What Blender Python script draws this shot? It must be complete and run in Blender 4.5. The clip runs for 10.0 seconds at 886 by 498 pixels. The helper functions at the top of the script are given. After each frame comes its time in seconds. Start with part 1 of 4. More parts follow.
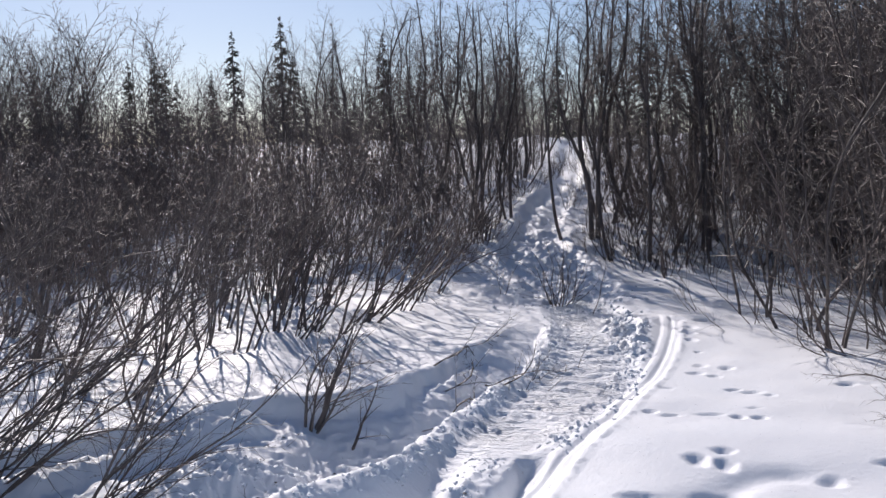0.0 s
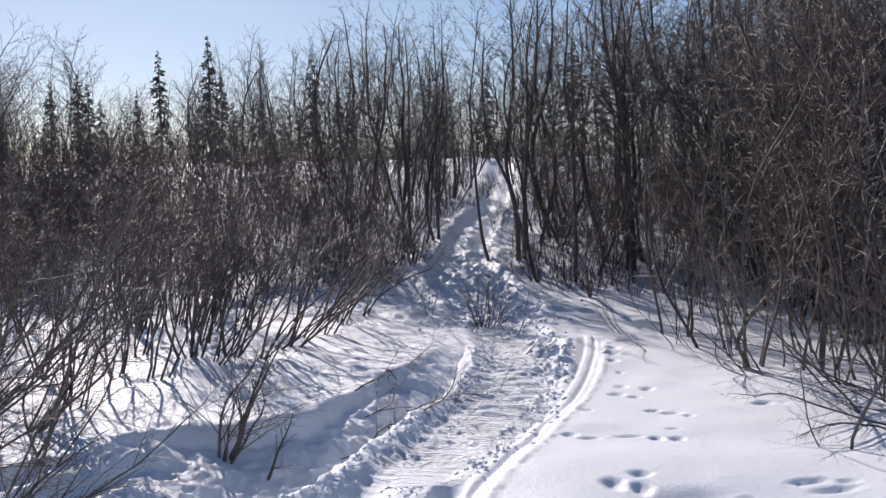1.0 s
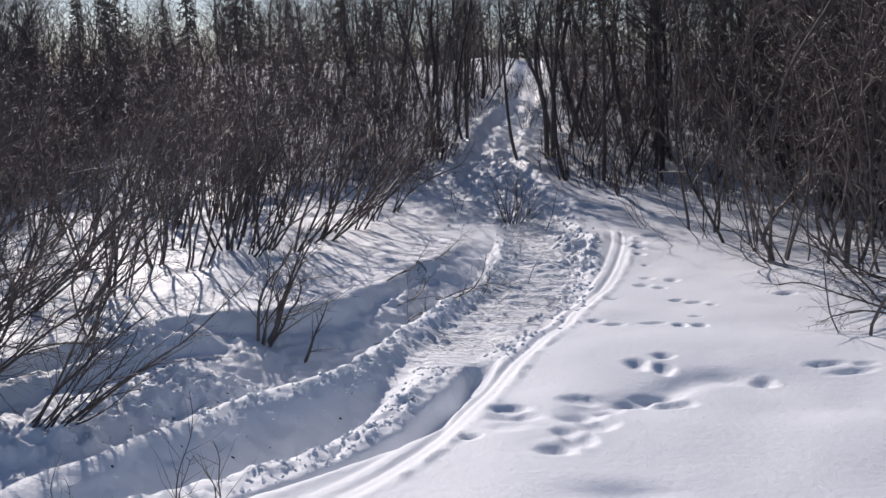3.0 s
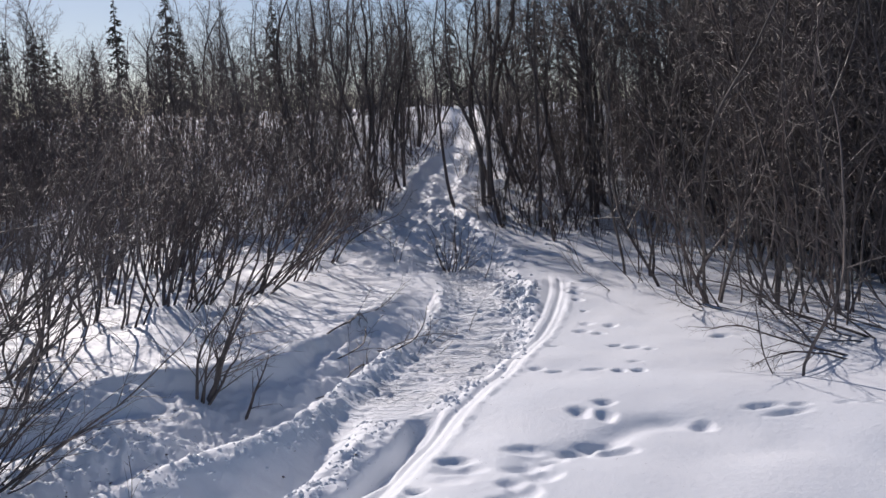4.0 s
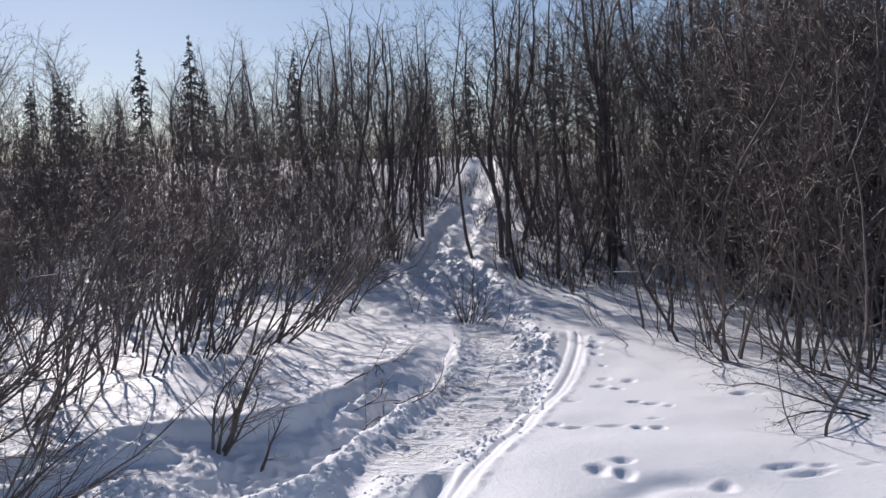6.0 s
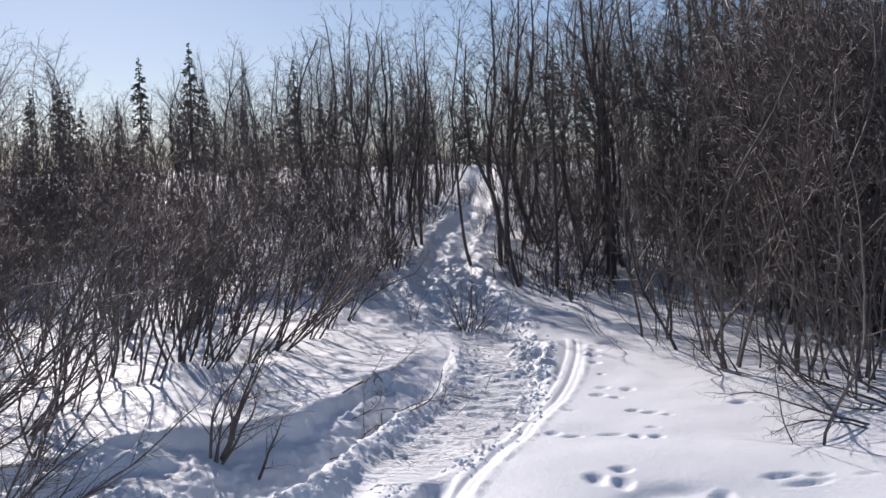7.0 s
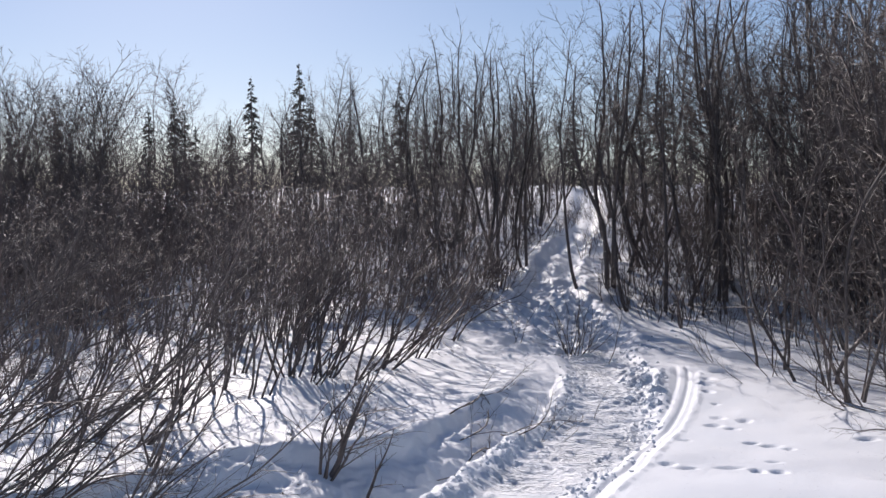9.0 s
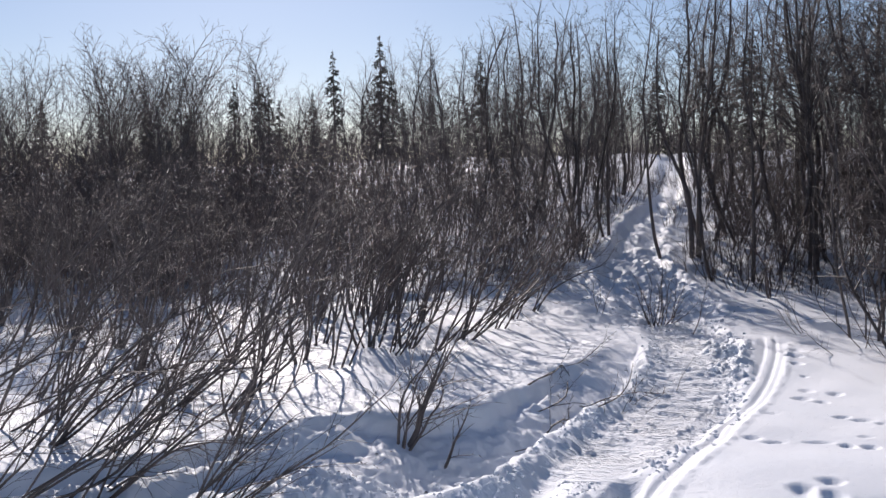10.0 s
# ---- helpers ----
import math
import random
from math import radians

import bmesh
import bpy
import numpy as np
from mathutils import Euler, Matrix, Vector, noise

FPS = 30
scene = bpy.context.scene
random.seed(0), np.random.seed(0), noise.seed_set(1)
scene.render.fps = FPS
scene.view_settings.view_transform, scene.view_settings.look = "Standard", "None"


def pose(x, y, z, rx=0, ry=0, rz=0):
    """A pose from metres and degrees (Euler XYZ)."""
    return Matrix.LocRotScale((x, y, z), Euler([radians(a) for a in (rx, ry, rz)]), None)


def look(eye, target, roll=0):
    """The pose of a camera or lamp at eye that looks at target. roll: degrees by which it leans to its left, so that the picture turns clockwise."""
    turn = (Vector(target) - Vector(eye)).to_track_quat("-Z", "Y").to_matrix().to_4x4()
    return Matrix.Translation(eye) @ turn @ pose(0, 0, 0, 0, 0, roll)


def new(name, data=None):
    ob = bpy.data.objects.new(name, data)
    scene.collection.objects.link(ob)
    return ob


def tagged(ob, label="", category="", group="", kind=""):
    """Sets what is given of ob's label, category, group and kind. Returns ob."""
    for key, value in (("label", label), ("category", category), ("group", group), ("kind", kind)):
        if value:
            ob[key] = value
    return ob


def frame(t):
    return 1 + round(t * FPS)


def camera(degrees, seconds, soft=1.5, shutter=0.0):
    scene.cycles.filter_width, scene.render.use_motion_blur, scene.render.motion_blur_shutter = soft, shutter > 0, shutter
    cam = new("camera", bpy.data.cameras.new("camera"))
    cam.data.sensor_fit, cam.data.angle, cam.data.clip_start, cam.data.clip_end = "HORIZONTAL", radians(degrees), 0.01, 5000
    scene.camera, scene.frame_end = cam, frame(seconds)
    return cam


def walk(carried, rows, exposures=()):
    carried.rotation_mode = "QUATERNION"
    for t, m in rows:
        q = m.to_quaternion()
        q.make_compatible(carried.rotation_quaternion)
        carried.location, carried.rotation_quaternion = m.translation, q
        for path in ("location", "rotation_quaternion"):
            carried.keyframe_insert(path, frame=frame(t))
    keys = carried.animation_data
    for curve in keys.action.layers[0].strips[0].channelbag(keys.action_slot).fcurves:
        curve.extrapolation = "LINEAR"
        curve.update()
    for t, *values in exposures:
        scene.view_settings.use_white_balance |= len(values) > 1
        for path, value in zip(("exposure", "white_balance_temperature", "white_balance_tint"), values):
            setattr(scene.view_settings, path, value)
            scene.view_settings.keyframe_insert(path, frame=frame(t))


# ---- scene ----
cam = camera(50.0, 10.0, soft=1.5)
PATH = [
    (0, (0.165, 0.119, 1.521), (0.121, 2.111, 1.353), -1.4),
    (0.5, (0.224, 0.173, 1.533), (0.324, 2.166, 1.399), -0.8),
    (1, (0.269, 0.205, 1.529), (0.365, 2.198, 1.4), -1.5),
    (1.2, (0.267, 0.235, 1.538), (0.324, 2.229, 1.391), -1.8),
    (1.5, (0.286, 0.248, 1.518), (0.223, 2.239, 1.338), -2.4),
    (1.7, (0.311, 0.236, 1.483), (0.172, 2.215, 1.229), -2.1),
    (2, (0.343, 0.169, 1.44), (0.203, 2.131, 1.08), -3.2),
    (2.2, (0.342, 0.103, 1.448), (0.335, 2.061, 1.043), -3.7),
    (3.3, (0.22, 0.06, 1.476), (0.259, 2.041, 1.204), -1.2),
    (3.5, (0.237, 0.058, 1.494), (0.33, 2.041, 1.251), -2.0),
    (4, (0.231, 0.047, 1.499), (0.397, 2.026, 1.262), -2.3),
    (4.5, (0.22, 0.032, 1.504), (0.367, 2.016, 1.291), -2.1),
    (5, (0.21, 0.032, 1.509), (0.348, 2.019, 1.326), -1.8),
    (5.5, (0.213, 0.044, 1.52), (0.348, 2.034, 1.368), -1.7),
    (7, (0.225, 0.043, 1.529), (0.362, 2.035, 1.412), -1.6),
    (7.5, (0.226, 0.054, 1.546), (0.377, 2.046, 1.456), -1.6),
    (8, (0.173, 0.043, 1.542), (0.366, 2.034, 1.513), -1.1),
    (8.2, (0.132, 0.056, 1.547), (0.218, 2.054, 1.487), -0.4),
    (8.3, (0.124, 0.058, 1.544), (0.166, 2.056, 1.490), -0.3),
    (8.5, (0.115, 0.069, 1.528), (0.112, 2.068, 1.46), -0.7),
    (9, (0.138, 0.099, 1.532), (0.067, 2.097, 1.462), -0.7),
    (9.2, (0.141, 0.096, 1.551), (-0.017, 2.087, 1.438), -1.0),
    (9.3, (0.142, 0.092, 1.559), (-0.091, 2.074, 1.428), -1.1),
    (9.5, (0.155, 0.086, 1.56), (-0.171, 2.056, 1.451), -2.3),
    (9.8, (0.164, 0.122, 1.556), (-0.136, 2.097, 1.452), -1.5),
    (10, (0.178, 0.162, 1.523), (-0.068, 2.143, 1.395), -1.4),
]
EXPOSURES = [(0.0, 0.0, 6100, 19), (1.0, 0.0, 6100, 19), (2.1, -0.28, 6060, 19), (3.5, -0.32, 6080, 19), (4.5, -0.26, 6080, 19), (7.0, -0.06, 6100, 19), (8.0, 0.05, 6100, 19), (10.0, 0.0, 6100, 19)]
walk(cam, [(t, look(eye, target, roll)) for t, eye, target, roll in PATH], EXPOSURES)

# ---- world, sun, exposure ----
SUN_AZ, SUN_EL = -18.0, 30.0          # degrees from straight ahead (minus: left), degrees up
world = bpy.data.worlds.new("sky")
scene.world = world
world.use_nodes = True
wn, wl = world.node_tree.nodes, world.node_tree.links
sky = wn.new("ShaderNodeTexSky")
sky.sky_type, sky.sun_disc = "NISHITA", False
sky.sun_elevation, sky.sun_rotation = radians(SUN_EL), radians(SUN_AZ)
sky.air_density, sky.dust_density, sky.ozone_density = 1.0, 0.3, 2.2
wn["Background"].inputs["Strength"].default_value = 0.077
wl.new(sky.outputs["Color"], wn["Background"].inputs["Color"])

sun_data = bpy.data.lights.new("sun", "SUN")
sun_data.energy, sun_data.angle, sun_data.color = 4.95, radians(0.53), (1.0, 0.92, 0.79)
sun = new("sun", sun_data)
sun_way = Vector((math.sin(radians(SUN_AZ)) * math.cos(radians(SUN_EL)),
                  math.cos(radians(SUN_AZ)) * math.cos(radians(SUN_EL)), math.sin(radians(SUN_EL))))
sun.matrix_world = look(sun_way * 60, (0, 0, 0))


# ---- materials ----
def material(name):
    m = bpy.data.materials.new(name)
    m.use_nodes = True
    t = m.node_tree
    return m, t.nodes, t.links, t.nodes["Principled BSDF"]


def ramp(nodes, stops):
    r = nodes.new("ShaderNodeValToRGB")
    e = r.color_ramp.elements
    while len(e) < len(stops):
        e.new(0.5)
    for k, (p, c) in enumerate(stops):
        e[k].position, e[k].color = p, (*c, 1)
    return r


def noise_node(nodes, links, coord, scale, detail=4.0, rough=0.55):
    n = nodes.new("ShaderNodeTexNoise")
    n.inputs["Scale"].default_value, n.inputs["Detail"].default_value = scale, detail
    n.inputs["Roughness"].default_value = rough
    links.new(coord, n.inputs["Vector"])
    return n


def snow_material():
    m, n, l, p = material("snow")
    co = n.new("ShaderNodeTexCoord").outputs["Object"]
    big = noise_node(n, l, co, 0.9, 5)
    tone = ramp(n, [(0.3, (0.80, 0.83, 0.87)), (0.7, (0.88, 0.89, 0.91))])
    l.new(big.outputs["Fac"], tone.inputs["Fac"])
    # sparse dark specks of bark and dust
    dust = noise_node(n, l, co, 38, 2)
    speck = ramp(n, [(0.72, (1, 1, 1)), (0.78, (0.72, 0.68, 0.64))])
    l.new(dust.outputs["Fac"], speck.inputs["Fac"])
    mix = n.new("ShaderNodeMix")
    mix.data_type, mix.blend_type = "RGBA", "MULTIPLY"
    mix.inputs[0].default_value = 0.6
    l.new(tone.outputs["Color"], mix.inputs[6])
    l.new(speck.outputs["Color"], mix.inputs[7])
    l.new(mix.outputs[2], p.inputs["Base Color"])
    # crystals: tiny facets that are glossier than the rest
    vor = n.new("ShaderNodeTexVoronoi")
    vor.inputs["Scale"].default_value = 130
    l.new(co, vor.inputs["Vector"])
    facet = ramp(n, [(0.0, (0.62, 0.62, 0.62)), (0.93, (0.55, 0.55, 0.55)), (0.97, (0.12, 0.12, 0.12))])
    l.new(vor.outputs["Color"], facet.inputs["Fac"])
    l.new(facet.outputs["Color"], p.inputs["Roughness"])
    p.inputs["Specular IOR Level"].default_value = 0.35
    fine = noise_node(n, l, co, 210, 3, 0.7)
    mid = noise_node(n, l, co, 26, 5, 0.6)
    b1 = n.new("ShaderNodeBump")
    b1.inputs["Strength"].default_value, b1.inputs["Distance"].default_value = 0.36, 0.012
    l.new(mid.outputs["Fac"], b1.inputs["Height"])
    b2 = n.new("ShaderNodeBump")
    b2.inputs["Strength"].default_value, b2.inputs["Distance"].default_value = 0.7, 0.0025
    l.new(fine.outputs["Fac"], b2.inputs["Height"])
    l.new(b1.outputs["Normal"], b2.inputs["Normal"])
    # crosswise creases pressed into the packed trail
    turned = n.new("ShaderNodeMapping")
    turned.inputs["Rotation"].default_value = (0, 0, radians(24))
    l.new(co, turned.inputs["Vector"])
    drawn = n.new("ShaderNodeMapping")
    drawn.inputs["Scale"].default_value = (10, 52, 10)
    l.new(turned.outputs["Vector"], drawn.inputs["Vector"])
    crease = noise_node(n, l, drawn.outputs["Vector"], 1.0, 4, 0.6)
    packed = n.new("ShaderNodeAttribute")
    packed.attribute_name = "packed"
    b3 = n.new("ShaderNodeBump")
    b3.inputs["Distance"].default_value = 0.055
    l.new(packed.outputs["Fac"], b3.inputs["Strength"])
    l.new(crease.outputs["Fac"], b3.inputs["Height"])
    l.new(b2.outputs["Normal"], b3.inputs["Normal"])
    l.new(b3.outputs["Normal"], p.inputs["Normal"])
    return m


def bark_material(name, dark, light, rough=0.55):
    m, n, l, p = material(name)
    co = n.new("ShaderNodeTexCoord").outputs["Object"]
    info = n.new("ShaderNodeObjectInfo")
    a = noise_node(n, l, co, 14, 4)
    add = n.new("ShaderNodeMath")
    add.operation = "MULTIPLY_ADD"
    l.new(info.outputs["Random"], add.inputs[0])
    add.inputs[1].default_value = 0.5
    l.new(a.outputs["Fac"], add.inputs[2])
    r = ramp(n, [(0.3, dark), (0.62, tuple((d + g) / 2 for d, g in zip(dark, light))), (1.0, light)])
    l.new(add.outputs[0], r.inputs["Fac"])
    l.new(r.outputs["Color"], p.inputs["Base Color"])
    fine = noise_node(n, l, co, 120, 3)
    rr = n.new("ShaderNodeMapRange")
    rr.inputs["To Min"].default_value, rr.inputs["To Max"].default_value = rough - 0.12, rough + 0.2
    l.new(fine.outputs["Fac"], rr.inputs["Value"])
    l.new(rr.outputs["Result"], p.inputs["Roughness"])
    b = n.new("ShaderNodeBump")
    p.inputs["Specular IOR Level"].default_value = 0.4
    b.inputs["Strength"].default_value, b.inputs["Distance"].default_value = 0.4, 0.003
    l.new(fine.outputs["Fac"], b.inputs["Height"])
    l.new(b.outputs["Normal"], p.inputs["Normal"])
    return m


SNOW = snow_material()
ICE, _, _, ice = material("ice")
ice.inputs["Base Color"].default_value = (0.85, 0.88, 0.92, 1)
ice.inputs["Roughness"].default_value, ice.inputs["IOR"].default_value = 0.13, 1.45
WILLOW = bark_material("willow_bark", (0.056, 0.047, 0.044), (0.150, 0.126, 0.117), 0.52)
REDBARK = bark_material("red_willow_bark", (0.056, 0.043, 0.040), (0.140, 0.108, 0.099), 0.55)
TRUNK = bark_material("dark_trunk_bark", (0.040, 0.034, 0.032), (0.125, 0.102, 0.094), 0.55)
NEEDLE = bark_material("spruce_needles", (0.012, 0.017, 0.010), (0.04, 0.045, 0.026), 0.6)
LEAF = bark_material("dead_leaf", (0.16, 0.11, 0.08), (0.42, 0.34, 0.28), 0.5)


# ---- shapes of the ground ----
def lattice(ix, iy, seed):
    h = (ix.astype(np.int64) * 374761393 + iy.astype(np.int64) * 668265263 + seed * 974634541) & 0x7FFFFFFF
    h = ((h ^ (h >> 13)) * 1274126177) & 0x7FFFFFFF
    return ((h ^ (h >> 16)) & 0xFFFF) / 32767.5 - 1.0


def value_noise(x, y, seed):
    ix, iy = np.floor(x), np.floor(y)
    fx, fy = x - ix, y - iy
    fx, fy = fx * fx * fx * (fx * (fx * 6 - 15) + 10), fy * fy * fy * (fy * (fy * 6 - 15) + 10)
    a, b = lattice(ix, iy, seed), lattice(ix + 1, iy, seed)
    c, d = lattice(ix, iy + 1, seed), lattice(ix + 1, iy + 1, seed)
    return (a + (b - a) * fx) * (1 - fy) + (c + (d - c) * fx) * fy


def fbm(x, y, size, octaves, seed):
    out, amp, s = np.zeros_like(x), 1.0, 1.0 / size
    for k in range(octaves):
        c, r = math.cos(0.6 * k + seed), math.sin(0.6 * k + seed)
        out += amp * value_noise((x * c - y * r) * s, (x * r + y * c) * s, seed * 17 + k)
        amp, s = amp * 0.5, s * 2.03
    return out


def smooth(a, b, v):
    t = np.clip((v - a) / (b - a), 0, 1)
    return t * t * (3 - 2 * t)


def spline(points, per=7):
    p = [Vector(q).to_3d() for q in points]
    p = [p[0] * 2 - p[1]] + p + [p[-1] * 2 - p[-2]]
    out = []
    for k in range(1, len(p) - 2):
        for j in range(per):
            t = j / per
            out.append(0.5 * (2 * p[k] + (p[k + 1] - p[k - 1]) * t + (2 * p[k - 1] - 5 * p[k] + 4 * p[k + 1] - p[k + 2]) * t * t
                              + (3 * p[k] - p[k - 1] - 3 * p[k + 1] + p[k + 2]) * t ** 3))
    return out + [p[-2]]


def along(points, x, y):
    """Signed distance from a line (plus: to the right of its way), and the way gone along it, 0 to 1 and in metres."""
    line = spline(points)
    best = np.full(x.shape, 1e9)
    side, gone = np.zeros_like(x), np.zeros_like(x)
    total = 0.0
    for a, b in zip(line, line[1:]):
        dx, dy = b.x - a.x, b.y - a.y
        n = math.hypot(dx, dy)
        t = np.clip(((x - a.x) * dx + (y - a.y) * dy) / (n * n), 0, 1)
        px, py = x - a.x - t * dx, y - a.y - t * dy
        d = np.hypot(px, py)
        m = d < best
        best = np.where(m, d, best)
        side = np.where(m, np.sign(px * dy - py * dx) * d, side)
        gone = np.where(m, total + t * n, gone)
        total += n
    return side, gone / total, gone


SKI = [(-1.5, 2.40), (-0.85, 2.82), (-0.32, 3.22), (-0.13, 3.43), (0.06, 3.68), (0.17, 3.87), (0.29, 4.16), (0.42, 4.48), (0.58, 4.93), (0.76, 5.33), (0.98, 5.80), (1.26, 6.50), (1.50, 7.09), (1.72, 7.72), (1.93, 8.46), (2.09, 9.15), (2.18, 9.7)]
DEEP = [(-2.2, 2.35), (-1.3, 2.90), (-0.66, 3.36), (-0.36, 3.62), (-0.16, 3.81), (-0.05, 3.91), (0.06, 4.02), (0.17, 4.17), (0.30, 4.50), (0.45, 4.98), (0.52, 5.19)]
PACKED = [(-3.2, 2.7), (-2.0, 2.95), (-1.15, 3.3), (-0.55, 3.8), (-0.1, 4.45), (0.16, 5.0), (0.42, 5.6), (0.70, 6.25), (1.03, 7.1), (1.28, 8.5), (1.4, 9.4), (1.45, 11.0)]
UPHILL = [(1.45, 10.4), (1.45, 12.0), (1.30, 13.3), (1.24, 14.2), (1.4, 15.6), (1.62, 17.2), (2.05, 19.4), (2.5, 21.8), (2.9, 24.5), (3.4, 28.0), (3.9, 33.0)]
RIM = [(-6.0, 3.9), (-4.2, 4.5), (-3.0, 5.0), (-2.24, 5.32), (-1.73, 5.68), (-1.50, 6.03), (-1.36, 6.20), (-1.20, 6.34), (-0.82, 6.40), (-0.64, 6.52), (-0.47, 6.72), (-0.29, 7.0), (-0.14, 7.3), (0.10, 7.94), (0.34, 8.52), (0.55, 8.97), (0.83, 9.77), (1.0, 10.4)]
RIDGE = [(-5.0, 1.2), (-2.4, 2.6), (-1.55, 3.25), (-1.16, 3.9), (-0.91, 4.27), (-0.63, 4.67), (-0.23, 4.96), (-0.05, 5.35), (0.21, 6.2), (0.38, 6.6), (0.64, 7.15), (0.92, 8.3), (1.06, 9.3), (1.12, 10.4)]
MOUND = [(-5.0, 3.75), (-3.2, 4.6), (-2.01, 5.25), (-1.65, 5.56), (-1.42, 5.98), (-1.05, 6.14)]
CRUMB = [(-4.6, 2.5), (-2.4, 3.75), (-1.72, 4.25), (-1.42, 4.65), (-1.25, 5.0), (-1.05, 5.25), (-0.80, 5.44), (-0.50, 5.56), (-0.30, 5.8)]
CROSS = [(2.9, 10.9), (2.55, 11.35), (2.0, 11.5), (1.6, 11.9)]
PRINTS = [  # x, y, half width, half length, turn, depth
    (1.33, 4.85, .055, .085, 10, .06), (1.49, 4.99, .065, .05, 0, .05), (1.44, 4.78, .06, .07, -15, .06),
    (1.90, 4.60, .06, .05, 20, .05), (2.30, 4.79, .11, .035, 8, .04), (2.37, 4.66, .12, .036, 6, .04), (2.48, 4.76, .06, .03, 0, .03),
    (0.94, 4.36, .09, .05, 0, .045), (1.18, 4.31, .075, .06, 25, .055), (1.31, 4.41, .11, .06, 10, .055), (1.33, 4.26, .12, .05, 8, .055), (1.04, 4.19, .06, .035, 10, .045),
    (0.60, 4.26, .085, .05, 0, .05), (0.61, 4.13, .10, .06, -5, .055), (0.56, 3.98, .10, .05, -5, .02), (0.40, 3.88, .05, .03, 10, .04),
    (0.90, 4.10, .10, .06, 20, .035), (0.95, 3.97, .08, .07, 30, .05), (0.80, 3.90, .06, .05, 15, .045), (0.85, 3.79, .065, .065, 0, .055), (0.74, 3.70, .075, .055, 0, .055),
    (1.29, 5.88, .045, .035, 0, .035), (1.39, 5.79, .06, .03, 5, .04), (1.64, 5.82, .09, .03, 0, .03), (1.79, 5.74, .04, .05, 5, .05),
    (1.90, 5.71, .042, .05, -5, .05), (1.94, 5.93, .05, .025, 0, .03), (1.97, 6.51, .05, .035, 0, .04), (2.07, 6.41, .07, .04, -10, .04),
    (2.15, 6.29, .035, .03, 0, .035), (1.86, 7.09, .06, .05, 0, .04), (1.97, 6.97, .05, .035, 0, .04), (2.12, 7.20, .05, .05, 0, .04),
    (1.54, 6.57, .05, .03, 0, .02), (1.95, 7.33, .05, .05, 0, .03), (2.23, 9.29, .06, .10, 20, .06), (2.16, 8.62, .06, .08, 0, .07),
    (2.24, 8.9, .07, .07, 30, .06), (2.1, 8.25, .05, .06, 0, .05), (2.45, 9.25, .10, .05, 0, .04), (2.74, 6.50, .07, .05, 0, .05),
    (2.86, 6.46, .05, .05, 0, .02), (2.70, 4.71, .05, .025, 0, .025), (2.85, 4.69, .05, .022, 0, .02), (2.05, 7.8, .03, .03, 0, .03),
]
DRAG = [(0.82, 4.0), (0.95, 4.2), (1.2, 4.38), (1.4, 4.5), (1.55, 4.62), (1.72, 4.68), (1.9, 4.6)]


def lane(s, half, edge):
    return 1 - smooth(half - edge, half + edge, np.abs(s))


